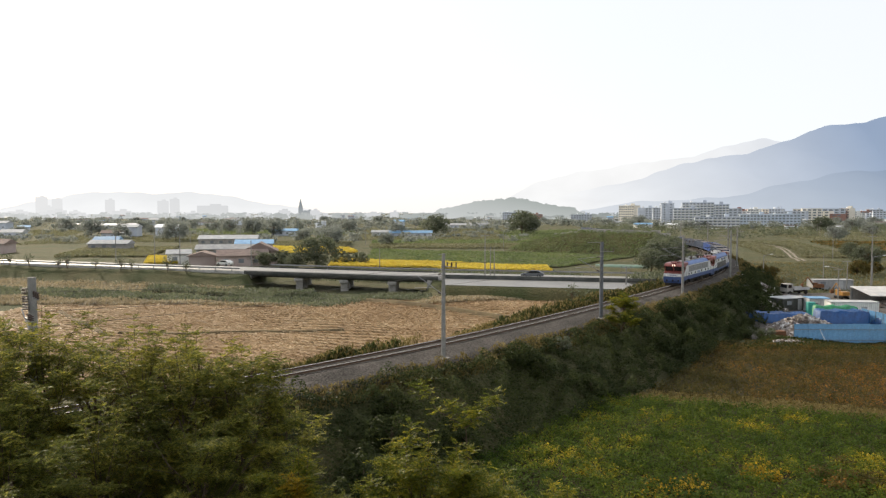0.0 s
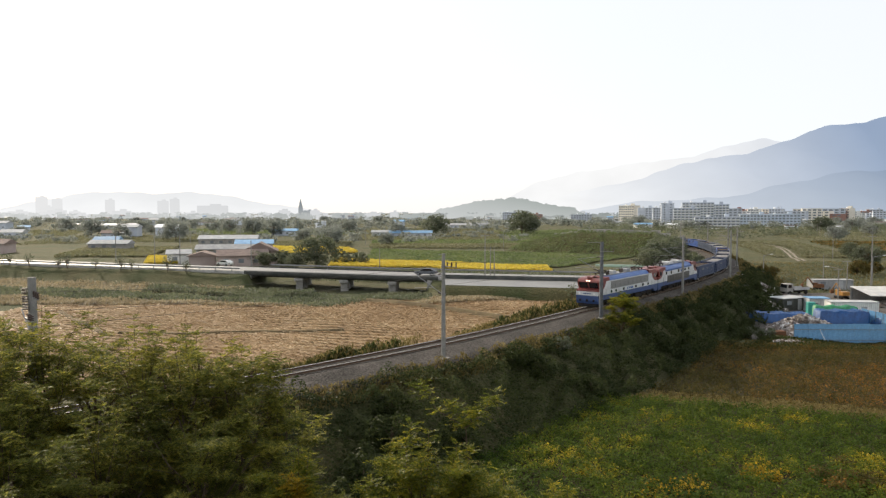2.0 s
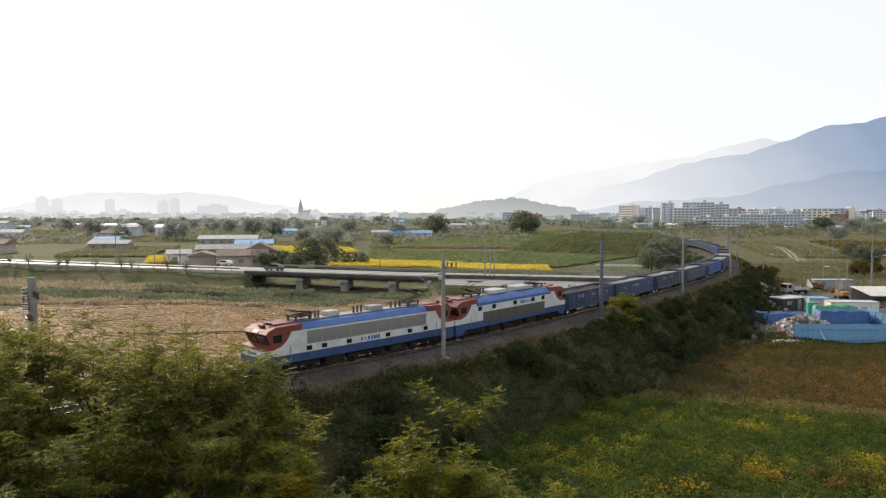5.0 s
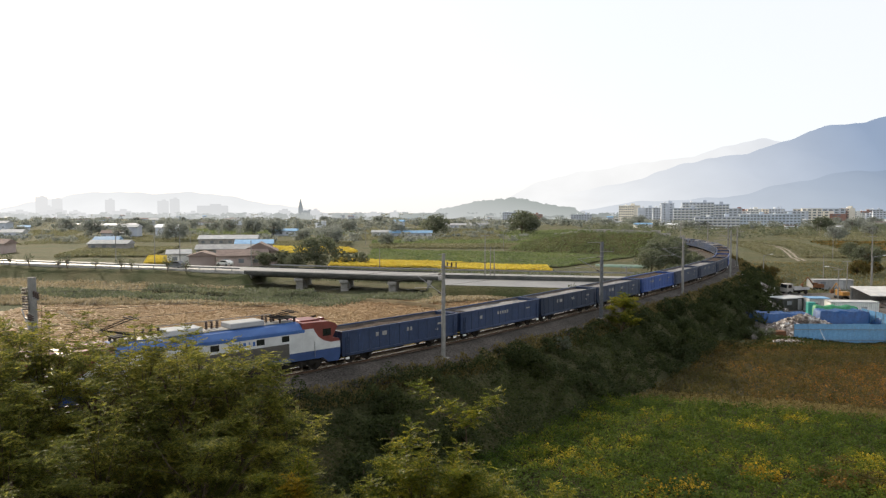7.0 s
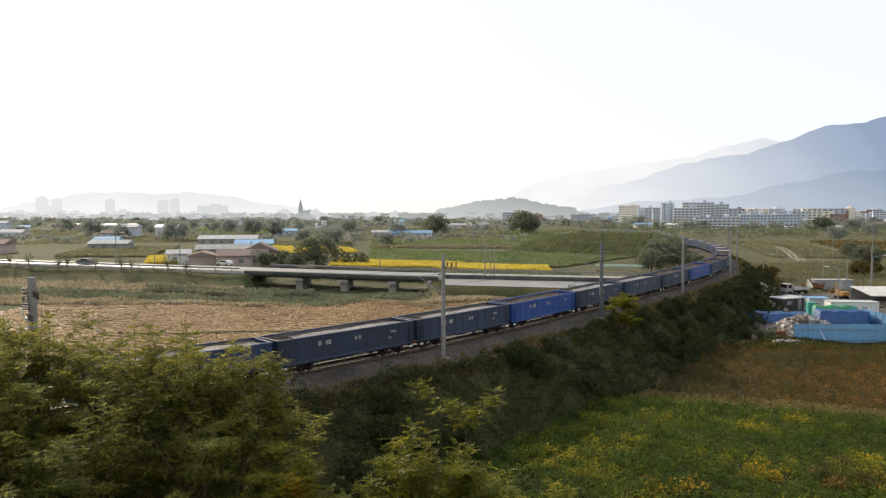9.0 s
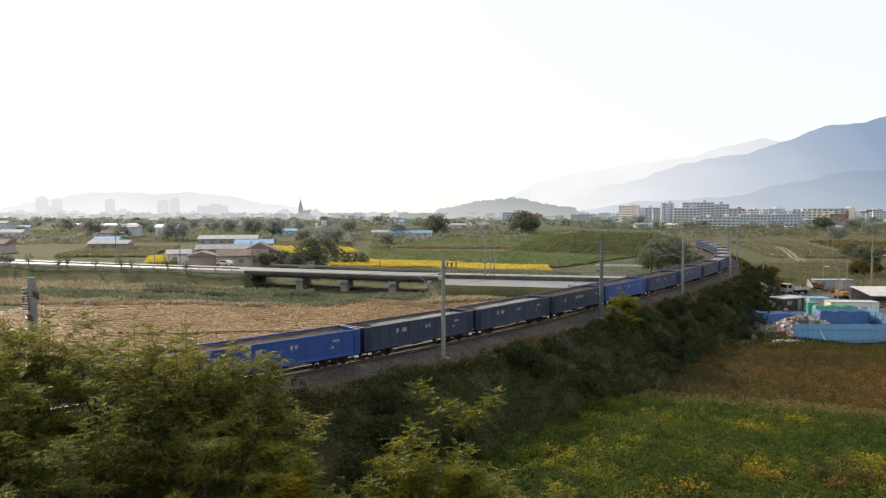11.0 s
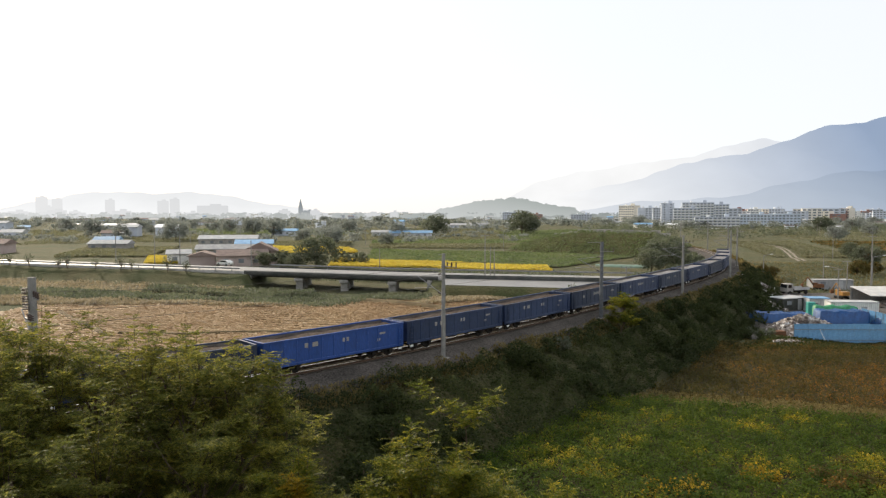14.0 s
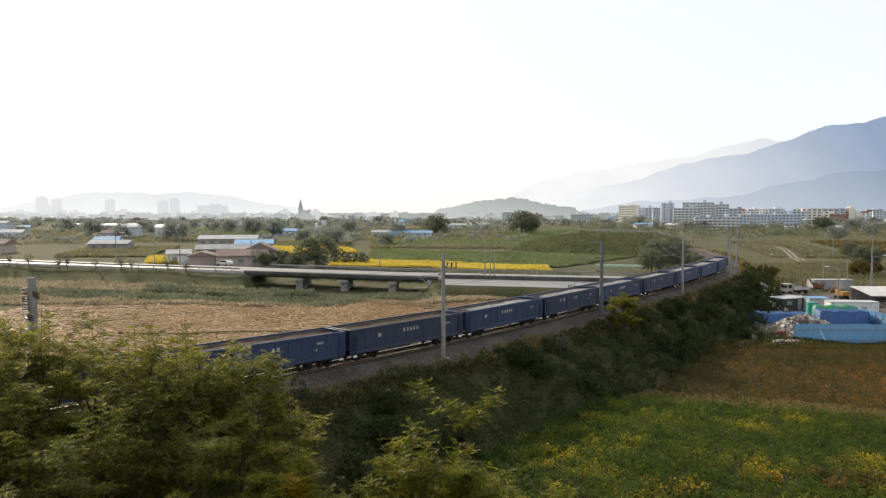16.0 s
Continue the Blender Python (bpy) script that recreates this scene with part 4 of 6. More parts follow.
weeds("verge_grass", (-28, 0), 9000, lambda r, n: -4.2 - 4.5 * r.random(n), 1.7, 0.5, "leaf_shrub", "tall dark green weeds beside the track", 41)
weeds("verge_grass", (14, 72), 16000, lambda r, n: -4.0 - 5.5 * r.random(n), 2.1, 0.5, "leaf_shrub", "tall dark green weeds beside the track", 42)
# lighter blades over the dark ones put the sunlit look into colour
weeds("verge_grass", (-28, 2), 6000, lambda r, n: -4.0 - 5.0 * r.random(n), 1.9, 0.45, "weed", "sunlit dry weeds beside the track", 47)
weeds("verge_grass", (12, 72), 8000, lambda r, n: -3.8 - 5.0 * r.random(n), 2.2, 0.45, "weed", "sunlit dry weeds beside the track", 48)
weeds("verge_grass", (-70, 130), 9000, lambda r, n: -3.4 - 3.5 * r.random(n), 0.7, 0.4, "weed", "dry grass beside the track", 43)
weeds("verge_grass", (-45, 125), 26000, lambda r, n: 3.4 + 2.2 * r.random(n), 0.85, 0.34, "weed", "dry yellowed grass on the embankment shoulder", 44)
weeds("verge_grass", (75, 230), 16000, lambda r, n: -4.0 - 9 * r.random(n), 1.6, 0.8, "leaf_far", "green weeds inside the curve", 45)
weeds("verge_grass", (118, 240), 14000, lambda r, n: 4.5 + 9 * r.random(n), 1.3, 0.8, "weed", "dry weeds outside the curve", 46)


def rough(name, corners, n, h, size, mat, label, seed):
    rg = np.random.default_rng(seed)
    p = inside(corners, n, rg)
    hh = h * (0.5 + 0.5 * np.sin(p[:, 0] * 0.31 + np.sin(p[:, 1] * 0.4)) * np.sin(p[:, 1] * 0.27 + 1))
    c = np.column_stack([p, land(p[:, 0], p[:, 1]) + (0.15 + hh) * rg.random(n) ** 0.6])
    al = rg.normal(size=(n, 3)) * 0.6 + np.array([0, 0, 0.8])
    tagged(new(name, leaves(name, c, size * (0.6 + 0.8 * rg.random(n)), M[mat], 0.3, al, 0.4, rg)), label, "grass", kind="stuff")


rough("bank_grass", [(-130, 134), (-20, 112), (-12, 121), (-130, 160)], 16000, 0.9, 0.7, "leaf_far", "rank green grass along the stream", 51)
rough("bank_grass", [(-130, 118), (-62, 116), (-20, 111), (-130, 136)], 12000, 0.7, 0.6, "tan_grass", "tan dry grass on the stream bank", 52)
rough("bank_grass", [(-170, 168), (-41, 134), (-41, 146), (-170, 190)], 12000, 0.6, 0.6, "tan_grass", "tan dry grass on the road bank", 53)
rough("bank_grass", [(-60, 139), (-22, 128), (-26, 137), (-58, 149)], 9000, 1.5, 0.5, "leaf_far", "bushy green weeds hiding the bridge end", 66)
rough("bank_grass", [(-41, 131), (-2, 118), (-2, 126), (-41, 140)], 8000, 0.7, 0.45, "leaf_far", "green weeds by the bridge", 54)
rough("bank_grass", [(-6, 113), (34, 126), (22, 124), (-2, 123)], 6000, 0.5, 0.5, "tan_grass", "dry grass at the paddy's edge", 55)
rough("bank_grass", [(17, 65.3), (58, 51.6), (60, 54.0), (20, 67.8)], 9000, 0.45, 0.3, "weed", "dry grass strip between two fields", 56)
rough("bank_grass", [(36, 88.8), (76, 87.2), (76, 92.8), (44, 95.0)], 15000, 0.8, 0.34, "leaf_shrub", "dark weeds below the fence", 57)
rough("bank_grass", [(70, 150), (150, 160), (180, 235), (92, 232)], 16000, 0.8, 0.5, "leaf_far", "green rough growth beyond the yard", 58)
rough("bank_grass", [(74, 152), (150, 160), (180, 238), (92, 236)], 14000, 0.7, 0.45, "weed", "tan rough growth beyond the yard", 60)
rough("bank_grass", [(-34, 166), (30, 152), (34, 170), (-34, 190)], 10000, 0.6, 0.6, "leaf_far", "green grass between road and rice", 59)


# raised road inside the curve: a grassy bank with a pale parapet
def mound():
    a, b = np.array([36.0, 290.0]), np.array([80.0, 236.0])
    d = (b - a) / np.linalg.norm(b - a)
    nr = np.array([-d[1], d[0]])
    n = 70
    f = np.linspace(0, 1, n)
    crest = 4.6 * np.minimum(1, np.minimum(f * 2.4, (1 - f) * 8)) ** 0.8
    rows = []
    for o in np.linspace(-14, 14, 15):
        k = np.clip((14 - abs(o)) / 10.5, 0, 1)
        P = a + f[:, None] * (b - a) + nr * o
        g = land(P[:, 0], P[:, 1])
        rows.append(np.column_stack([P, g - 0.3 + np.maximum(crest - g, 0) * k + 0.15 * np.sin(f * 70 + o)]))
    v = np.stack(rows, 1)
    i = np.arange(n * 15).reshape(n, 15)
    q = np.stack([i[:-1, :-1], i[1:, :-1], i[1:, 1:], i[:-1, 1:]], -1).reshape(-1, 4)
    tagged(new("road_embankment", mesh_np("road_embankment", v.reshape(-1, 3), q, M["ground"], True)), "grassy embankment of a road inside the railway curve", "embankment", kind="structure")
    w = tagged(empty("parapet_wall"), "pale concrete parapet along the raised road", "wall", kind="structure")
    for k in range(14, 66, 4):
        c = v[k, 7]
        part("panel", box(3.9, 0.25, 1.2, float(c[0]), float(c[1]) - 2.0, float(c[2]) - 0.1, 0.03, rz=math.atan2(d[1], d[0])), M["concrete"], w)
    rg = np.random.default_rng(77)
    m = 11000
    fi, oi = rg.random(m) * (n - 1), rg.random(m) * 11
    i0, o0 = fi.astype(int), oi.astype(int)
    fu, ou = (fi - i0)[:, None], (oi - o0)[:, None]
    i1, o1 = np.minimum(i0 + 1, n - 1), o0 + 1
    c = v[i0, o0] * (1 - fu) * (1 - ou) + v[i1, o0] * fu * (1 - ou) + v[i0, o1] * (1 - fu) * ou + v[i1, o1] * fu * ou
    c = c + np.column_stack([np.zeros((m, 2)), 0.1 + 0.9 * rg.random(m) ** 2])
    tagged(new("bank_grass", leaves("bank_grass", c, 0.4 + 0.4 * rg.random(m), M["crop"], 0.5, slim=0.5, rg=rg)), "rough olive growth on the road embankment", "grass", kind="stuff")


mound()


# ---- trees of the plain ----
def tree_mesh(seed, h, w, n, size, mat, low=0.25):
    rg = np.random.default_rng(seed)
    bm = bmesh.new()
    branch(bm, (0, 0, -0.3), (0.2, 0.1, h * 0.6), 0.03 * h, 0.012 * h, rg)
    cs = []
    k = 16
    for i in range(k):
        a = 2.4 * i + rg.random()
        f = low + (0.92 - low) * (i + rg.random()) / k
        rr = w / 2 * math.sin(math.pi * min(0.93, max(0.12, (f - low * 0.6) / (1.0 - low * 0.6)))) ** 0.7 * (0.45 + 0.5 * rg.random())
        c = np.array([rr * math.cos(a), rr * math.sin(a), f * h])
        branch(bm, (0, 0, h * (0.25 + 0.3 * rg.random())), tuple(c), 0.012 * h, 0.004 * h, rg, seg=3)
        m = n // k
        d = unit(rg.normal(size=(m, 3)))
        cs.append(c + d * (rg.random((m, 1)) ** 0.4) * w * (0.15 + 0.09 * rg.random()) * np.array([1, 1, 0.75]))
    me = bpy.data.meshes.new("trunk")
    bm.to_mesh(me)
    bm.free()
    me.materials.append(M["bark"])
    return me, leaves("crown", np.vstack(cs), size, M[mat], 0.35, slim=0.7, rg=rg)


def plain_tree(kind, x, y, scale, turn, label, z=None):
    t = tagged(empty("tree", Matrix.Translation((x, y, land_z(x, y) if z is None else z)) @ Matrix.Rotation(turn, 4, "Z") @ Matrix.Scale(scale, 4)), label, "tree", "trees of the plain")
    share("trunk", kind[0], t)
    share("crown", kind[1], t)
    return t


def land_z(x, y):
    return float(land(np.array([x], float), np.array([y], float))[0])


def branch(bm, a, b, r0, r1, rg, bend=0.15, seg=4):
    prev, d = Vector(a), Vector(b) - Vector(a)
    for k in range(1, seg + 1):
        f = k / seg
        p = Vector(a) + d * f
        if k < seg:
            p += Vector(rg.normal(size=3)) * d.length * bend * 0.3
        rod(prev, p, r0 + (r1 - r0) * (f - 1 / seg), r0 + (r1 - r0) * f, 7, bm)
        prev = p


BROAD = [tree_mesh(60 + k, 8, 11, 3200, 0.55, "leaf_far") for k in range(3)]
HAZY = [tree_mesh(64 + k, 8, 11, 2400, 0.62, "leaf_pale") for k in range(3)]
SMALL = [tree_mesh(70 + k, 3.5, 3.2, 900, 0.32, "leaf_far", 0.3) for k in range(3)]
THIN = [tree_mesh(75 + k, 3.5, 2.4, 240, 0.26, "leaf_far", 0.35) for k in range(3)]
BUSH = [tree_mesh(85 + k, 2.0, 3.0, 1500, 0.2, "leaf_shrub", 0.02) for k in range(3)]
rgb = np.random.default_rng(19)
for k in range(44):
    sb = rgb.uniform(-20, 100)
    x, y, _, _ = on_line(sb, rgb.uniform(5.0, 12.0 if sb < 80 else 8.0))
    plain_tree(BUSH[k % 3], float(x), float(y), rgb.uniform(0.55, 1.15), k, "rounded dark shrub overgrown with creepers")
AUTUMN = [tree_mesh(90, 4, 5, 1500, 0.4, "brown", 0.25)]
plain_tree(BROAD[0], -33.5, 187, 1.1, 0.4, "broad dark green tree beside the road")
plain_tree(BROAD[1], -38.5, 184, 0.55, 1.2, "dense green roadside shrub tree")
plain_tree(BROAD[2], 55.5, 495, 2.0, 0.0, "large rounded dark green tree")
plain_tree(BROAD[0], 63.0, 505, 1.6, 2.0, "large rounded dark green tree")
plain_tree(BROAD[1], -5.0, 455, 1.7, 0.9, "broad dark green tree on the plain")
for k, (x, y, sc) in enumerate([(57, 186, 0.95), (63, 196, 1.0), (52, 176, 0.7), (70, 224, 1.0), (66, 212, 0.85)]):
    plain_tree(BROAD[k % 3], x, y, sc, k * 1.3, "bushy green tree inside the railway curve")
for k, (x, y) in enumerate([(-30.5, 199), (-27.5, 198), (-25.0, 200), (-22.5, 197)]):
    plain_tree(SMALL[k % 3], x, y, 0.95 + 0.1 * (k % 2), k, "small rounded tree beside the rice")
for k, (x, y) in enumerate([(21.5, 117.0), (24.0, 116.6), (27.2, 116.2), (30.5, 117.0), (33.0, 118.2)]):
    plain_tree(THIN[k % 3], x, y, 0.62 if k else 0.95, k * 2, "young thin roadside tree")
for k in range(16):
    x = -150 + 6.2 * k + 2.0 * math.sin(k * 2.3)
    plain_tree(THIN[k % 3], x, float(road_y(np.float64(x))) - 4.2, 0.75 + 0.3 * math.sin(k * 1.7) ** 2, k, "small roadside tree with thin crown")
for k, (x, y, sc) in enumerate([(-48, 190, 0.5), (-44, 192, 0.55), (-52, 196, 0.5), (-41, 190, 0.4)]):
    plain_tree(BROAD[k % 3], x, y, sc, k, "green garden shrub near the roadside building")
for k, (x, y, sc) in enumerate([(81, 178, 0.75), (85, 182, 0.8), (112, 190, 1.1), (118, 193, 0.9)]):
    plain_tree(AUTUMN[0], x, y, sc, k, "small tree with yellow-brown autumn leaves")
for k, (x, y, sc) in enumerate([(300, 560, 1.5), (308, 566, 1.2), (150, 260, 0.7), (130, 215, 0.9), (136, 205, 0.7)]):
    plain_tree(BROAD[k % 3], x, y, sc, k, "dark green tree near the houses")
for k, (x, y) in enumerate([(44.0, 97.0), (45.2, 96.2), (43.0, 98.4), (46.0, 98.0)]):
    plain_tree(SMALL[k % 3], x, y, 0.42, k, "low green bush beside the scrap yard")
for x, y, k in ((41.6, 96.6, 0.72), (43.6, 95.8, 0.6), (40.4, 98.4, 0.8)):
    plain_tree(BUSH[0], x, y, k, x, "low dark green bush below the embankment")
plain_tree(SMALL[1], 12.2, 70.5, 0.5, 0.6, "low bush on the embankment")
tunnel = tagged(empty("plastic_tunnel", pose(49, 193, land_z(49, 193) - 0.35, 0, 0, -14)), "pale mint plastic crop tunnel", "crop tunnel")
part("cover", prism_x([(-1.6, 0), (1.6, 0), (1.3, 0.7), (0.6, 1.1), (-0.6, 1.1), (-1.3, 0.7)], -7, 7), M["mint"], tunnel)
for hx in (-7.02, 0, 7.02):
    part("hoop", prism_x([(-1.65, 0), (-1.35, 0.73), (-0.62, 1.14), (0.62, 1.14), (1.35, 0.73), (1.65, 0)], hx - 0.03, hx + 0.03), M["steel"], tunnel)
rg = np.random.default_rng(8)
for k in range(52):
    D = 300 + 750 * rg.random() ** 1.3
    b = rg.uniform(-0.62, 0.62)
    x = b * D
    if (-30 < x - 0.2 * D < 30 and D < 420) or (-0.05 < b < 0.5 and D < 700):
        continue
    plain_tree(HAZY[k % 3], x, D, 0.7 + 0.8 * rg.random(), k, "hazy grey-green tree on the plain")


def wood(name, D0, D1, b0, b1, n, h, size, mat, seed, label="hedges and small woods on the plain"):
    """Belts of distant trees: many clumps of leaves in broken rows."""
    rg = np.random.default_rng(seed)
    k = n // 60
    D = D0 + (D1 - D0) * np.round(rg.random(k) * 7) / 7 + rg.normal(size=k) * 6
    x = rg.uniform(b0, b1, k) * D
    hh = h * (0.4 + 0.8 * rg.random(k))
    cx = np.repeat(np.column_stack([x, D]), 60, 0) + rg.normal(size=(k * 60, 2)) * np.array([1.1, 0.7]) * h * 0.45
    z = land(cx[:, 0], cx[:, 1]) + np.repeat(hh, 60) * rg.random(k * 60) ** 0.7
    tagged(new(name, leaves(name, np.column_stack([cx, z]), size * (0.6 + 0.8 * rg.random(k * 60)), M[mat], 0.35, slim=0.8, rg=rg)), label, "woods", kind="stuff")


# farthest woods glow by themselves: airlight put into their emission colour
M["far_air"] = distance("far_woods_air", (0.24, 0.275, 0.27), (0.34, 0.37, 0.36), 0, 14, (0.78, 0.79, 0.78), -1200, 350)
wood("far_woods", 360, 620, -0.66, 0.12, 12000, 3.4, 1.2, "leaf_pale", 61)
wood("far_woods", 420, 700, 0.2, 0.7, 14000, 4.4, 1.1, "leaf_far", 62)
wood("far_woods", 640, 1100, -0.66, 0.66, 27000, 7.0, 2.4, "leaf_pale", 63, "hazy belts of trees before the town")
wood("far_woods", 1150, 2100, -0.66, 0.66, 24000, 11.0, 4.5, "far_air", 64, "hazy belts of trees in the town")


rg = np.random.default_rng(71)
n = 5200
bush = rg.integers(0, 14, n)
bx, by = rg.normal(26.8, 1.9, 14), rg.normal(44.3, 1.8, 14)
d = unit(rg.normal(size=(n, 3)))
d[:, 2] = abs(d[:, 2])
c = np.column_stack([bx[bush], by[bush], land(bx[bush], by[bush])]) + d * np.array([1.0, 1.0, 1.1]) * (0.5 + 0.5 * rg.random((n, 1)))
tagged(new("dry_shrubs", leaves("dry_shrubs", c, 0.16 + 0.14 * rg.random(n), M["brown"], 0.3, slim=0.4, rg=rg)), "olive shrubs at the bean field's edge", "shrubs", kind="stuff")


# ---- houses and town ----
def house(x, y, w, d, h, roof, wall="plaster", turn=0.0, label="low house with a pitched roof", pitch=0.32, flat=False):
    z = land_z(x, y) - 0.2
    o = tagged(empty("house", Matrix.Translation((x, y, z)) @ Matrix.Rotation(turn, 4, "Z")), label, "house", "houses of the town")
    part("wall", box(w, d, h), M[wall], o)
    if flat:
        part("roof", box(w + 0.4, d + 0.4, 0.5, 0, 0, h), M[roof], o)
    else:
        r = h + d * 0.5 * pitch
        part("roof", prism_x([(-d / 2 - 0.5, h - 0.1), (d / 2 + 0.5, h - 0.1), (d / 2 + 0.5, h + 0.1), (0, r + 0.2), (-d / 2 - 0.5, h + 0.1)], -w / 2 - 0.5, w / 2 + 0.5), M[roof], o)
    for k in range(max(1, int(w / 4))):
        part("window", box(1.4, 0.06, 1.1, -w / 2 + 2 + 4 * k, -d / 2, h * 0.4), M["pane"], o)
    return o


def block(x, y, w, d, floors, bays, wall, label, turn=None, fh=3.0, win=(0.62, 0.5), stair=(), roofbox=True, band=None):
    """A block of several storeys, its front turned towards the camera unless turn is given."""
    z = land_z(x, y) - 0.3
    turn = -math.atan2(x, y) * 0.8 if turn is None else turn
    o = tagged(empty("building", Matrix.Translation((x, y, z)) @ Matrix.Rotation(turn, 4, "Z")), label, "building", "blocks of the town")
    H = floors * fh + 0.8
    part("wall", box(w, d, H), M[wall], o)
    part("parapet", box(w + 0.5, d + 0.5, 0.5, 0, 0, H - 0.2), M[wall], o)
    if roofbox:
        part("stair_head", box(4, 4, 2.8, w * 0.22, 0, H + 0.25), M[wall], o)
        part("water_tank", rod((-w * 0.2, 0, H + 0.2), (-w * 0.2, 0, H + 2.0), 1.3, seg=12), M["tile_white"], o)
    bw = w / bays
    pm = None
    for f in range(floors):
        for b in range(bays):
            if b in stair:
                continue
            m = Matrix.Translation((-w / 2 + bw * (b + 0.5), -d / 2, 0.8 + f * fh + fh * 0.25))
            if pm is None:
                ob = part("window", box(bw * win[0], 0.12, fh * win[1]), M["pane"], o)
                ob.matrix_basis = m
                pm = ob.data
            else:
                share("window", pm, o, m)
    if band:
        for f in range(floors):
            part("balcony", box(w * 0.98, 1.0, fh * 0.36, 0, -d / 2 - 0.5, 0.5 + f * fh), M[band], o)
    return o


# towers of the far town: plain shells, their haze put into a glowing colour
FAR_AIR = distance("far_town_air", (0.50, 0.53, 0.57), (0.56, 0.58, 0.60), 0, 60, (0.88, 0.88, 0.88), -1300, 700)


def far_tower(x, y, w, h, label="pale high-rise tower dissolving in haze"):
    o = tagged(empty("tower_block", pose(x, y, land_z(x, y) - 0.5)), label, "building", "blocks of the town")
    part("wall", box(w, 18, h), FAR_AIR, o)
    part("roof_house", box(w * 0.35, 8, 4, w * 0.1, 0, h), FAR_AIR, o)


# apartments beyond the curve
block(253, 960, 27, 12, 7, 7, "plaster_cream", "cream apartment block with rows of windows", fh=3.3, turn=-1.0)
block(253, 880, 20, 12, 7, 5, "plaster", "white apartment block with plain gable", fh=2.8, stair=(0, 1))
block(250, 820, 13, 12, 7, 4, "plaster", "white apartment block, dark window columns", fh=2.8)
block(241, 760, 13, 14, 9, 2, "plaster", "white apartment block, narrow gable side", fh=2.65, win=(0.25, 0.4))
block(255, 740, 27, 12, 7, 7, "plaster", "white apartment block with balcony bands", fh=2.65, band="white")
block(288, 800, 34, 12, 9, 9, "plaster", "tall white apartment block with balcony bands", fh=2.8, band="white")
block(310, 806, 29, 12, 8, 8, "plaster", "tall white apartment block, long front", fh=2.9, band="white")
block(248, 640, 38, 12, 4, 10, "plaster", "low white apartment block with balcony bands", fh=2.6, band="white")
block(335, 760, 30, 12, 4, 9, "plaster_blue", "pale blue apartment block", fh=3.0)
block(366, 764, 36, 12, 4, 10, "plaster_blue", "long pale blue apartment block", fh=3.0)
block(501, 900, 22, 14, 5, 6, "brick_red", "reddish office block with white edges", fh=3.2)
block(519, 905, 9, 14, 6, 3, "plaster_cream", "cream tower block beside a red one", fh=3.2, turn=-1.0)
# blocks of the middle distance
block(120, 1250, 30, 14, 4, 8, "plaster", "white low school block", fh=3.4)
block(160, 1260, 34, 14, 3, 9, "brick_red", "reddish low block among trees", fh=3.4)
block(215, 1100, 32, 14, 3, 8, "plaster", "white low block among trees", fh=3.4)
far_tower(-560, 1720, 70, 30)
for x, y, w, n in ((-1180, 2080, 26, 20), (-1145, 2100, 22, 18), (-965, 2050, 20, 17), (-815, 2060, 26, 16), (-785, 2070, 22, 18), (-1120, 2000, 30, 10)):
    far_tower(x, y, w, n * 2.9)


# church as a glowing shell, haze painted into its emission
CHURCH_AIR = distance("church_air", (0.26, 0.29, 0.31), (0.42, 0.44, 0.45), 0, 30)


def church(x, y):
    z = land_z(x, y)
    o = tagged(empty("church", pose(x, y, z)), "haze-grey church with a pointed spire", "church")
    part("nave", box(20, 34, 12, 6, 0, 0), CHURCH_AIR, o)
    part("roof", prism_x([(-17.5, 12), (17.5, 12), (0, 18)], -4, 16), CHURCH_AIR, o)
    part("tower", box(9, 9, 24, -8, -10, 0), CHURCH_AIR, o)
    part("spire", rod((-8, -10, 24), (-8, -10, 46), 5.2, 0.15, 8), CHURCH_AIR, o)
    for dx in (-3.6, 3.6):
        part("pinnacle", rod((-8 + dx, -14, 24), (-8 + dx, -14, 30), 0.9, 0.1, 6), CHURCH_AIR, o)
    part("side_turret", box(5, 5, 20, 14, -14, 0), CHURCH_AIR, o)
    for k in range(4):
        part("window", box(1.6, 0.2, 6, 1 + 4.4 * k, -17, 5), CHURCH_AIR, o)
    return o


church(-330, 1690)
rg = np.random.default_rng(12)
ROOFS = ["tile_grey", "tile_blue", "tile_red", "tile_white", "tile_grey", "tile_red"]
WORDS = {"tile_grey": "low house with a grey sheet roof", "tile_blue": "low house with a blue sheet roof", "tile_red": "low house with a brown tiled roof", "tile_white": "low shed with a bright white roof"}
for k in range(110):
    D = 420 + 1300 * rg.random() ** 0.9
    b = rg.uniform(-0.65, 0.64)
    if D < 620 and b > -0.1:
        continue
    r = ROOFS[int(rg.random() * 6)]
    big = rg.random() < 0.25
    house(b * D, D, (22 if big else 10) * (0.8 + 0.5 * rg.random()), 8 + 3 * rg.random(), 3.4 + 3.2 * (rg.random() < 0.3), r, "plaster", rg.normal() * 0.25, WORDS[r], flat=rg.random() < 0.25)
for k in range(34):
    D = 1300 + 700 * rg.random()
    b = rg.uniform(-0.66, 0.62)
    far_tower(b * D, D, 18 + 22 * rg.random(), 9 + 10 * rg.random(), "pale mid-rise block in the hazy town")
for k in range(60):
    D = 820 + 500 * rg.random()
    b = rg.uniform(0.36, 0.64)
    block(b * D, D, 12 + 14 * rg.random(), 12, 4 + int(2.6 * rg.random()), 4, ["white", "plaster", "brick_red", "plaster_cream", "plaster"][k % 5], "small pale town block below the mountain", fh=3.1, roofbox=k % 3 == 0, turn=-0.9 if k % 2 else None)
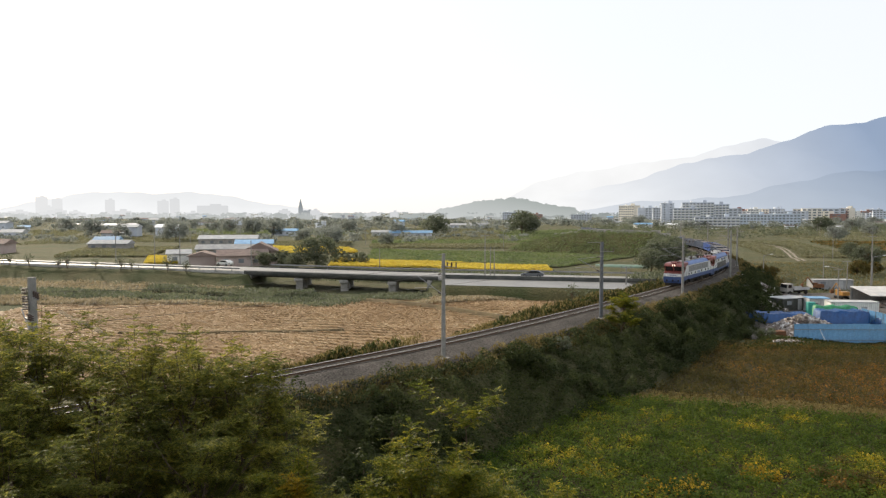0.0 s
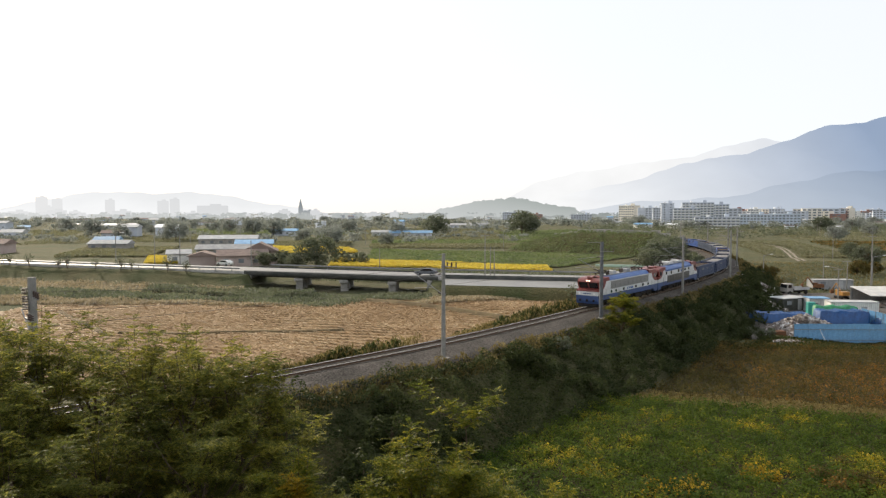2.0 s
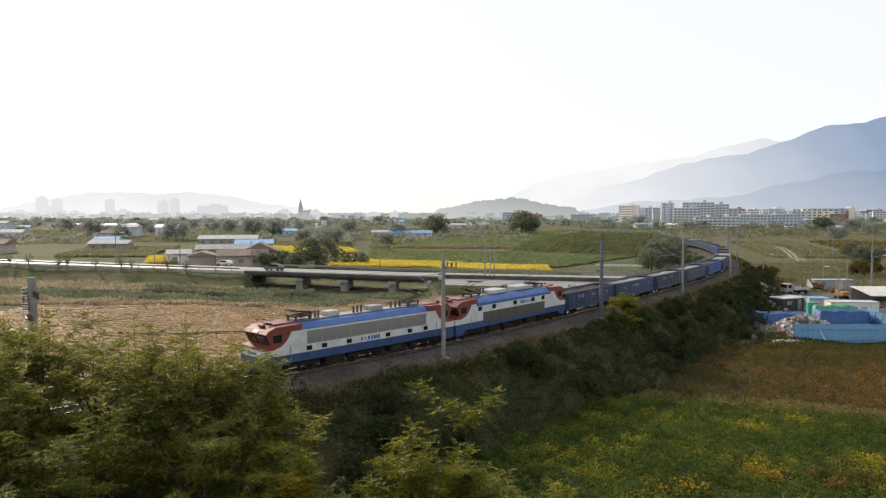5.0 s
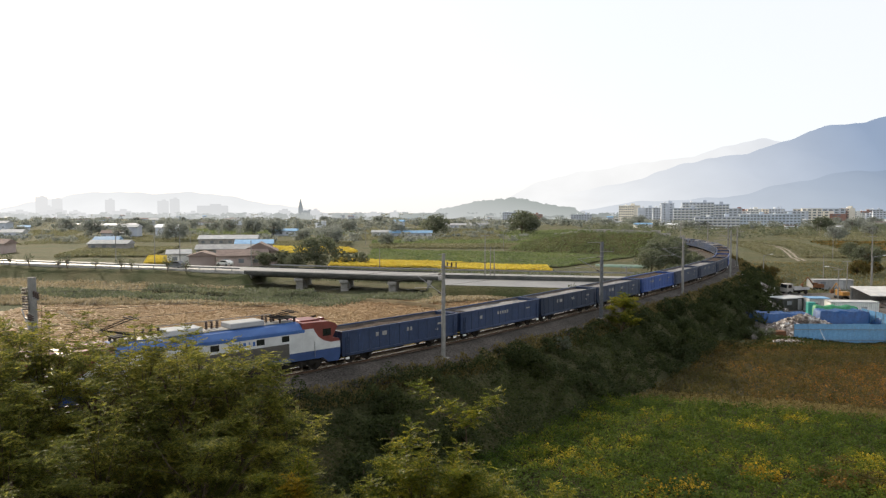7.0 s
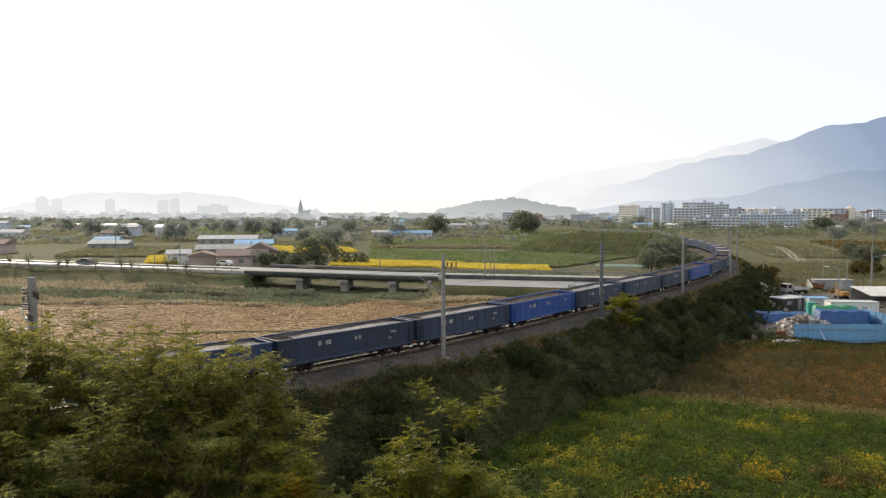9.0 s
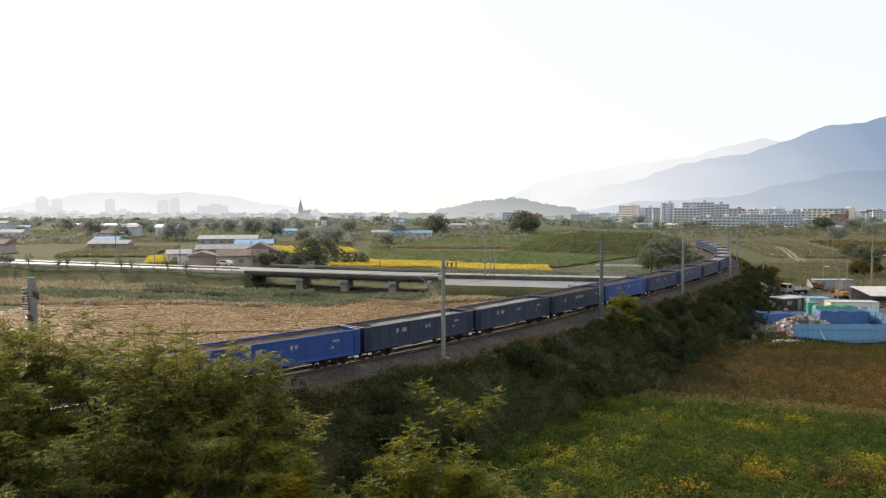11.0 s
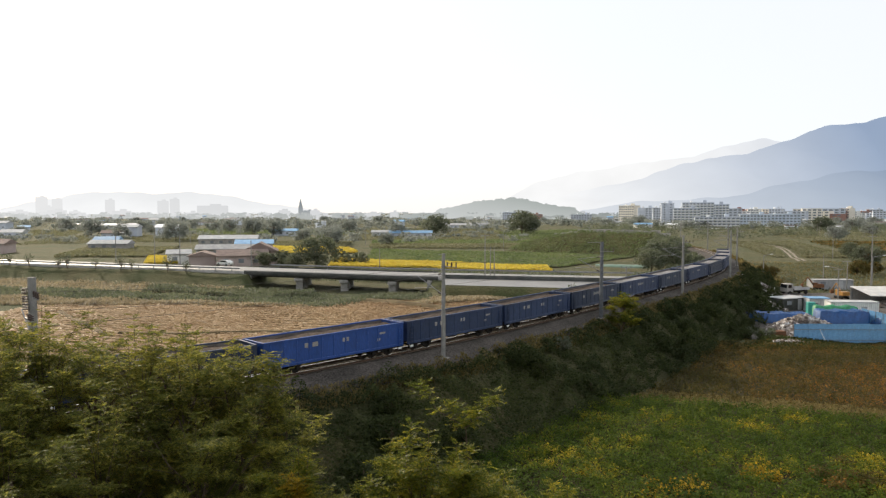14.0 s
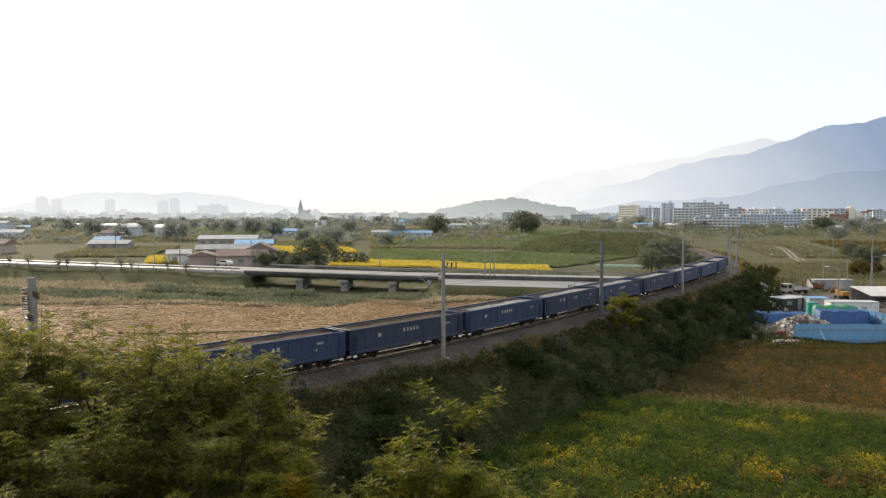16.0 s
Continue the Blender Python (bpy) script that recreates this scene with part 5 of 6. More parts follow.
# farm buildings nearer the road
house(-56, 197, 13, 8, 3.2, "tile_red", "plaster_pink", 0.30, "pinkish roadside building with a brown roof", 0.35)
house(-52.5, 203, 7, 9, 4.2, "tile_red", "plaster_pink", 1.75, "pinkish gabled wing of the roadside building", 0.5)
house(-68, 200, 8, 7, 3.0, "tile_red", "plaster_pink", 1.8, "pinkish roadside building with a gabled porch", 0.3)
house(-76, 203, 6, 6, 3.2, "tile_grey", "white", 0.3, "small white hut by the road")
house(-73, 240, 20, 8, 3.0, "tile_grey", "concrete", 0.2, "long shed with a pale grey roof")
house(-70, 262, 13, 8, 3.6, "tile_blue", "concrete", 0.2, "house with a pale blue sheet roof")
house(-20, 438, 26, 8, 3.0, "tile_blue", "plaster", 0.0, "long low greenhouse with a blue roof")
house(-34, 450, 22, 8, 3.0, "tile_grey", "plaster", 0.0, "long low grey shed")
house(-134, 285, 15, 8, 2.8, "tile_grey", "concrete", 0.1, "long low shed with a blue-grey roof")
house(-150, 316, 10, 8, 3.4, "tile_blue", "plaster", 0.2, "house with a pale blue sheet roof")
house(-200, 265, 34, 10, 4.0, "tile_red", "plaster_pink", 0.1, "long low building with a brown roof")
house(-170, 258, 22, 9, 3.8, "tile_red", "plaster_pink", 0.1, "long low building with a brown roof")
house(-310, 640, 70, 9, 3.6, "tile_white", "white", 0.05, "long low shed with a bright white roof")
house(-105, 470, 16, 8, 3.5, "tile_blue", "plaster", 0.05, "house with a turquoise blue roof")
house(-100, 330, 26, 9, 3.2, "tile_grey", "concrete", 0.15, "long shed with a pale grey roof")
house(195, 690, 16, 8, 3.4, "tile_blue", "white", 0.1, "house with a light blue roof")
house(225, 690, 14, 8, 3.4, "tile_white", "white", 0.4, "shed with a bright white roof")


# ---- scrap yard ----
def corrugated(w, h, pitch=0.16, depth=0.035):
    """A trapezoid-ribbed sheet standing on its edge, with thickness."""
    n = int(w / pitch)
    bm = bmesh.new()
    cols = []
    for k in range(n * 4 + 1):
        x = -w / 2 + w * k / (n * 4)
        y = depth if k % 4 in (1, 2) else 0.0
        cols.append([bm.verts.new((x, y + o, z)) for o in (0, 0.012) for z in (0, h)])
    for a, b in zip(cols, cols[1:]):
        bm.faces.new((a[0], b[0], b[1], a[1]))
        bm.faces.new((a[2], a[3], b[3], b[2]))
        bm.faces.new((a[1], b[1], b[3], a[3]))
    return bm


def sheet_fence(x0, y0, x1, y1, h, mat, label):
    d = Vector((x1 - x0, y1 - y0, 0))
    n = max(1, round(d.length / 2.0))
    f = tagged(empty("sheet_fence", pose(x0, y0, land_z(x0, y0) - 0.05, 0, 0, math.degrees(math.atan2(d.y, d.x)))), label, "fence")
    me, post = None, None
    for k in range(n):
        m = Matrix.Translation((2 * k + 1.0, 0, 0.05 + 0.03 * math.sin(k * 2.1)))
        if me is None:
            ob = part("panel", corrugated(1.98, h), M[mat], f)
            ob.matrix_basis, me = m, ob.data
            ob = part("post", rod((0, 0.08, -0.3), (0, 0.08, h + 0.1), 0.04), M["steel"], f)
            post = ob.data
        else:
            share("panel", me, f, m)
            share("post", post, f, Matrix.Translation((2 * k, 0, 0)))
    for z in (0.45, h - 0.75):
        part("rail", box(2 * n, 0.05, 0.07, n, -0.04, z), M["steel"], f)
    for k in range(2, n, 5):
        part("brace", rod((2 * k - 0.3, -1.6, -0.1), (2 * k - 0.6, -0.05, h * 0.75), 0.04), M["white"], f, "white leaning brace")
    return f


sheet_fence(47.2, 94.2, 83, 93.4, 2.6, "sheet_blue", "pale blue corrugated sheet fence on steel posts")
sheet_fence(66.5, 104, 66.8, 112, 2.3, "sheet_blue", "pale blue corrugated sheet fence inside the yard")


def scrap_pile(x, y, rx, ry, h, n, seed, label, size=0.45):
    rg = np.random.default_rng(seed)
    a, r = rg.random(n) * 6.283, np.sqrt(rg.random(n))
    px, py = x + rx * r * np.cos(a), y + ry * r * np.sin(a)
    pz = land(px, py) + 0.05 + h * (1 - r) ** 0.8 * (0.75 + 0.25 * rg.random(n))
    c = np.column_stack([px, py, pz])
    u, w = unit(rg.normal(size=(n, 3))), unit(rg.normal(size=(n, 3)))
    w = unit(np.cross(u, w))
    t = np.cross(u, w)
    sz = size * (0.4 + rg.random((n, 3)) * np.array([1.6, 0.8, 0.15]))
    v = np.empty((n, 8, 3))
    for k in range(8):
        v[:, k] = c + u * sz[:, :1] * (0.5 if k & 1 else -0.5) + w * sz[:, 1:2] * (0.5 if k & 2 else -0.5) + t * sz[:, 2:] * (0.5 if k & 4 else -0.5)
    q = np.array([(0, 2, 3, 1), (4, 5, 7, 6), (0, 1, 5, 4), (2, 6, 7, 3), (0, 4, 6, 2), (1, 3, 7, 5)])
    quads = (np.arange(n)[:, None, None] * 8 + q[None]).reshape(-1, 4)
    tagged(new("scrap_heap", mesh_np("scrap_heap", v.reshape(-1, 3), quads, M["scrap"])), label, "scrap", kind="stuff")


scrap_pile(53.2, 103.5, 5.2, 3.4, 2.4, 1500, 1, "heap of white and rusty scrap behind the fence")
scrap_pile(49.2, 99.5, 3.0, 2.4, 0.9, 500, 2, "loose pale scrap beside the fence")
scrap_pile(58.3, 124, 2.4, 1.6, 1.2, 260, 3, "pale rubbish beside the grey shed")
scrap_pile(86, 130.5, 7.0, 2.6, 2.0, 700, 7, "pale scrap stacked under the lean-to")
scrap_pile(83, 121, 6, 3, 1.6, 600, 4, "scrap metal under the lean-to")
scrap_pile(66, 141, 8, 4, 1.1, 500, 5, "scattered scrap in the yard")
scrap_pile(45.5, 91.8, 2.6, 0.7, 0.18, 160, 6, "pale litter lying below the fence", 0.7)


def tarp_heap(x, y, w, d, h, mat, label, seed):
    rg = np.random.default_rng(seed)
    u, v = np.meshgrid(np.linspace(-1, 1, 40), np.linspace(-1, 1, 24))
    e = np.clip(2.5 * (1 - np.maximum(abs(u) ** 9, abs(v) ** 7)), 0, 1)
    Z = h * e * (0.96 + 0.04 * np.sin(u * 9 + seed)) + 0.05 * rg.normal(size=u.shape) * (e > 0.1)
    i = np.arange(u.size).reshape(u.shape)
    q = np.stack([i[:-1, :-1], i[:-1, 1:], i[1:, 1:], i[1:, :-1]], -1).reshape(-1, 4)
    ob = tagged(new("tarpaulin_cover", mesh_np("tarpaulin_cover", np.stack([u * w / 2, v * d / 2, Z], -1).reshape(-1, 3), q, M[mat], True)), label, "tarpaulin")
    ob.matrix_basis = pose(x, y, land_z(x, y) - 0.05, 0, 0, -6)
    return ob


tarp_heap(53.0, 111, 9.5, 3.0, 1.7, "tarp_blue", "bright blue tarpaulin over a low stack", 1)
tarp_heap(62.4, 110, 7.6, 3.0, 2.4, "tarp_blue", "bright blue tarpaulin over a tall stack", 2)
tarp_heap(70.6, 107.5, 8.4, 3.0, 1.5, "tarp_blue", "bright blue tarpaulin over goods", 4)
tarp_heap(62.8, 112.4, 6.8, 1.2, 2.75, "tarp_green", "bright green sheet over stacked goods", 3)


def container(x, y, w, d, h, wall, label, roof=None, turn=-6):
    o = tagged(empty("container_hut", pose(x, y, land_z(x, y), 0, 0, turn)), label, "hut")
    for sy in (-1, 1):
        ob = part("side_panel", corrugated(w, h, 0.3, 0.05), M[wall], o)
        ob.matrix_basis = Matrix.Translation((0, sy * d / 2, 0)) @ Matrix.Rotation(0 if sy < 0 else math.pi, 4, "Z")
    for sx in (-1, 1):
        part("end_panel", box(0.06, d, h, sx * w / 2), M[wall], o)
        for sy in (-1, 1):
            part("corner_post", box(0.16, 0.16, h, sx * w / 2, sy * d / 2, 0), M[wall], o)
    part("roof", box(w + 0.3, d + 0.3, 0.12, 0, 0, h), M[roof or wall], o)
    part("door", box(0.9, 0.05, 1.95, w * 0.2, -d / 2 - 0.06, 0.1), M["tile_grey"], o)
    part("window", box(1.1, 0.05, 0.7, -w * 0.25, -d / 2 - 0.06, 1.1), M["pane"], o)
    return o


container(68.6, 118.0, 7.4, 2.5, 2.7, "white", "white corrugated steel container hut", "tile_grey")
container(66.2, 124.5, 3.2, 2.6, 2.5, "tile_grey", "small site hut with a blue roof", "tile_blue")
container(62.3, 127, 5.6, 3.2, 2.2, "deck", "dark grey shed with a flat sheet roof", "tile_grey", 22)
container(94, 116, 6.0, 2.5, 2.7, "tile_blue", "pale blue container hut")
container(88, 160, 9.0, 2.6, 2.2, "tile_grey", "long white container behind the yard", None, 0)


def toilet(x, y):
    o = tagged(empty("portable_toilet", pose(x, y, land_z(x, y), 0, 0, -8)), "teal plastic portable toilet cabin", "toilet cabin")
    part("cabin", box(1.15, 1.15, 2.1, 0, 0, 0.08, 0.05), M["teal"], o)
    part("roof", box(1.22, 1.22, 0.18, 0, 0, 2.18, 0.07), M["teal"], o)
    part("door", box(0.75, 0.04, 1.8, 0, -0.585, 0.2, 0.01), M["teal"], o)
    part("vent_pipe", rod((0.4, 0.4, 2.3), (0.4, 0.4, 2.7), 0.05), M["tile_grey"], o)
    part("skid", box(1.2, 1.2, 0.1, 0, 0, 0), M["under"], o)


toilet(62.3, 119)


def lean_to(x, y, w, d, h, label):
    o = tagged(empty("lean_to", pose(x, y, land_z(x, y), 0, 0, -4)), label, "shed")
    for px in (-w / 2 + 0.3, -w / 6, w / 6, w / 2 - 0.3):
        for py, hh in ((-d / 2 + 0.2, h - 0.55), (d / 2 - 0.2, h)):
            part("post", box(0.14, 0.14, hh, px, py), M["steel"], o)
    ob = part("roof", corrugated(w, d + 1.0, 0.3, 0.06), M["tile_grey"], o, "pale grey sheet roof")
    ob.matrix_basis = Matrix.Translation((0, -d / 2 - 0.5, h - 0.65)) @ Matrix.Rotation(radians(-83), 4, "X")
    part("back_wall", box(w, 0.08, h - 0.2, 0, d / 2, 0), M["concrete"], o)
    for k in range(3):
        part("beam", box(w, 0.1, 0.16, 0, -d / 2 + 0.3 + k * (d / 2 - 0.3), h - 0.78 + 0.28 * k), M["steel"], o)


lean_to(86, 132, 15, 7, 2.9, "open lean-to with a grey sheet roof")
lean_to(102, 128, 14, 6, 3.6, "open shed with a grey sheet roof")


def truck(x, y, turn, cab_mat, label):
    o = tagged(empty("truck", pose(x, y, land_z(x, y) + 0.05, 0, 0, turn)), label, "truck")
    bm = prism([(1.3, 0.6), (3.0, 0.6), (3.05, 1.4), (2.75, 2.3), (1.35, 2.35)], -1.0, 1.0)
    bmesh.ops.bevel(bm, geom=list(bm.edges), offset=0.06, segments=1, affect="EDGES")
    cab = part("cab", bm, M[cab_mat], o)
    part("windscreen", prism([(3.04, 1.5), (3.06, 1.5), (2.82, 2.2), (2.8, 2.2)], -0.85, 0.85), M["glass"], cab)
    for sy in (-1, 1):
        part("side_window", prism([(2.8, 1.5), (2.65, 2.15), (1.8, 2.15), (1.8, 1.5)], sy * 1.0, sy * 1.015), M["glass"], cab)
        part("side_board", box(4.2, 0.06, 0.6, -1.0, sy * 1.0, 0.95), M["tile_grey"], o)
        for wx in (-2.2, 2.2):
            part("wheel", rod((wx, sy * 0.75, 0.42), (wx, sy * 1.02, 0.42), 0.42, seg=16), M["rubber"], o)
    part("bed", box(4.2, 2.0, 0.12, -1.0, 0, 0.85), M["under"], o)
    part("chassis", box(5.6, 0.8, 0.25, -0.2, 0, 0.5), M["under"], o)


truck(74.5, 149, 200, "concrete", "greyish white flatbed truck standing in the yard")
truck(95, 150, 20, "tile_blue", "pale blue truck standing in the yard")


def excavator(x, y, turn, mat, label):
    o = tagged(empty("excavator", pose(x, y, land_z(x, y), 0, 0, turn)), label, "excavator")
    o.scale = (0.72, 0.72, 0.72)
    for sy in (-1, 1):
        bm = box(3.4, 0.5, 0.75, 0, sy * 1.0, 0.0, 0.2)
        part("crawler_track", bm, M["rubber"], o)
    up = part("house", box(2.6, 2.3, 1.1, -0.5, 0, 0.95, 0.1), M[mat], o)
    cab = part("cab", box(1.3, 1.0, 1.5, 0.6, 0.6, 1.0, 0.08), M[mat], o)
    part("cab_glass", box(1.32, 0.8, 0.8, 0.62, 0.6, 1.6, 0.02), M["glass"], cab)
    part("boom", rod((0.6, -0.3, 1.6), (2.6, -0.3, 4.1), 0.22, 0.18, 8), M[mat], o)
    part("arm", rod((2.6, -0.3, 4.1), (4.2, -0.3, 2.0), 0.16, 0.13, 8), M[mat], o)
    part("bucket", prism([(3.9, 1.9), (4.5, 2.0), (4.6, 1.2), (4.0, 1.0)], -0.8, 0.2), M["rust"], o)
    part("ram", rod((1.0, -0.3, 1.5), (2.0, -0.3, 2.9), 0.08), M["steel"], o)


excavator(80, 141, 100, "orange", "orange excavator with a folded boom")
excavator(84, 158, 170, "rust", "rusty red loading crane in the yard")
crate = tagged(empty("crate", pose(46.2, 96.5, land_z(46.2, 96.5), 0, 0, 12)), "rusty brown steel crate beside the fence", "crate")
part("box", box(1.6, 1.2, 1.2, 0, 0, 0.1, 0.03), M["rust"], crate)
for sx in (-0.75, 0.75):
    for sy in (-0.55, 0.55):
        part("leg", box(0.1, 0.1, 0.15, sx, sy, 0), M["rust"], crate)


# ---- poles ----
def utility_pole(x, y, h, label, arms=1, lamp=0.0, r=0.14, z=None):
    o = tagged(empty("utility_pole", pose(x, y, land_z(x, y) - 0.1 if z is None else z)), label, "pole", "poles of the valley")
    part("pole", rod((0, 0, -0.3), (0, 0, h), r, r * 0.65, 10), M["pole"], o)
    for k in range(arms):
        a = part("crossarm", box(1.9, 0.09, 0.09, 0, 0.1, h - 0.35 - 0.75 * k), M["steel"], o)
        for dx in (-0.85, 0.0, 0.85):
            part("insulator", rod((dx, 0.1, h - 0.26 - 0.75 * k), (dx, 0.1, h - 0.02 - 0.75 * k), 0.06, seg=8), M["insulator"], a)
    if lamp:
        part("lamp_arm", rod((0, 0, h - 0.1), (lamp, 0, h + 0.25), 0.045), M["steel"], o)
        part("lamp_head", box(0.75, 0.26, 0.14, lamp * 1.15, 0, h + 0.2, 0.04), M["white"], o)


for x, y, h, arms, lamp in ((8.4, 141.0, 9.0, 1, 0), (9.6, 142.5, 6.3, 0, 0), (10.4, 142.8, 6.0, 0, 0), (-16.6, 184.8, 5.6, 0, 0), (32.8, 126.0, 5.4, 2, 0),
                            (94, 174, 6.8, 0, 0), (76.5, 136.1, 6.8, 1, -2.0), (89.3, 155.5, 7.0, 1, 0), (85.5, 140.5, 14.5, 3, 0), (87.5, 143.5, 8.6, 0, 2.2),
                            (77, 169.2, 5.6, 0, 1.6), (141, 255, 9.5, 0, 1.5), (-64, 171.5, 8.0, 1, 0), (-72, 176, 8.0, 1, 0), (-84, 181, 8.0, 0, 1.5), (-46, 169, 8.0, 0, 0)):
    utility_pole(x, y, h, "slim street lamp on a grey pole" if lamp else "slim grey concrete utility pole", arms, lamp)
rg = np.random.default_rng(15)
for k in range(26):
    D = rg.uniform(260, 620)
    utility_pole(rg.uniform(-0.6, 0.6) * D, D, rg.uniform(8, 11), "slim utility pole on the plain", 1)
# lines from the tall pole
for k in range(3):
    z0 = land_z(85.5, 140.5) + 14.1 - 0.75 * k
    pts = []
    for j in range(17):
        f = j / 16
        pts.append((85.5 + 64 * f, 140.6 - 34 * f, z0 - 6.0 * f * (1 - f) - 1.0 * f))
    wire("power_line", pts, 0.014, "thin dark power line from a tall pole", "power line")
utility_pole(149.5, 106.6, 14.0, "slim grey concrete utility pole", 3)
# dirt path and paddy banks
d = np.gradient(PATH, axis=0)
d /= np.linalg.norm(d, axis=1, keepdims=True)
nr = np.column_stack([-d[:, 1], d[:, 0]])
for ruts in ((-1.35, -0.45), (0.45, 1.35)):
    rows = []
    for o in ruts:
        P = PATH + nr * (o + 0.08 * np.sin(np.arange(len(PATH)) * 0.4)[:, None])
        rows.append(np.column_stack([P, land(P[:, 0], P[:, 1]) + 0.14]))
    v = np.stack(rows, 1)
    i = np.arange(len(PATH) * 2).reshape(-1, 2)
    q = np.stack([i[:-1, :-1], i[:-1, 1:], i[1:, 1:], i[1:, :-1]], -1).reshape(-1, 4)
    tagged(new("dirt_path", mesh_np("dirt_path", v.reshape(-1, 3), q, M["path"], True)), "pale wheel rut of a winding dirt path", "path", kind="structure")


def low_bank(x0, y0, x1, y1, w, h, mat, label):
    n = 40
    f = np.linspace(0, 1, n)
    d = np.array([x1 - x0, y1 - y0])
    nr = np.array([-d[1], d[0]]) / np.hypot(*d)
    rows = []
    for o, zz in ((-w, -0.15), (-w * 0.4, h), (w * 0.4, h), (w, -0.15)):
        P = np.array([x0, y0]) + f[:, None] * d + nr * (o + 0.12 * np.sin(f[:, None] * 60 + o))
        rows.append(np.column_stack([P, land(P[:, 0], P[:, 1]) + zz + 0.05]))
    v = np.stack(rows, 1)
    i = np.arange(n * 4).reshape(n, 4)
    q = np.stack([i[:-1, :-1], i[1:, :-1], i[1:, 1:], i[:-1, 1:]], -1).reshape(-1, 4)
    tagged(new("paddy_bank", mesh_np("paddy_bank", v.reshape(-1, 3), q, M[mat], True)), label, "bank", kind="structure")


low_bank(-13.5, 121.5, 9, 98, 1.0, 0.5, "bank_earth", "low grassy bank between two paddies")
low_bank(-40, 86.5, -12.5, 88.5, 0.45, 0.26, "bank_earth", "narrow dark furrow bank in the paddy")
# raised strips added to draw the dark tractor lines
low_bank(-58, 106, -40, 84, 0.8, 0.16, "bank_earth", "low raised strip drawing a tractor line in the paddy")
low_bank(-62, 99, -46, 80, 0.5, 0.12, "bank_earth", "low raised strip drawing a tractor line in the paddy")


# ---- trees ----
def fronds(base, aim, rg, length=0.42, pairs=7, leaf=0.13):
    """Feathered leaves: from each base a drooping stalk along aim, with paired leaflets lying in one plane."""
    n = len(base)
    aim = unit(aim)
    side = unit(np.cross(aim, unit(rg.normal(size=(n, 3)) * 0.22 + np.array([0, 0, 1.0]))))
    flat = np.cross(side, aim)
    ln = length * (0.65 + 0.6 * rg.random(n))[:, None]
    cs, al, fc = [], [], []
    for k in range(pairs):
        f = (k + 1.2) / (pairs + 0.4)
        w = leaf * (1.0 - 0.45 * abs(f - 0.45))
        p = base + aim * ln * f + np.array([0, 0, -0.38]) * ln * f * f
        for sg in (-1, 1):
            cs.append(p + side * sg * w * 0.52)
            al.append(side * sg + aim * 0.55)
            fc.append(flat)
    cs.append(base + aim * ln * 1.08 + np.array([0, 0, -0.33]) * ln)
    al.append(aim)
    fc.append(flat)
    return np.vstack(cs), np.vstack(al), np.vstack(fc)


def shoot_leaves(root, tip, k, rg):
    """Bases and directions of the feathered leaves along one shoot, in ranks to both sides, a tuft at its tip."""
    f = np.sort(0.15 + 0.85 * rg.random(k) ** 0.75)
    ang = np.arange(k) * 2.4 + rg.random() * 6.283
    ax = (tip - root) / np.linalg.norm(tip - root)
    out = np.column_stack([np.cos(ang), np.sin(ang), 0.12 + 0.25 * rg.random(k)]) + ax * (0.12 + 0.4 * f ** 3)[:, None]
    return root + f[:, None] * (tip - root), out


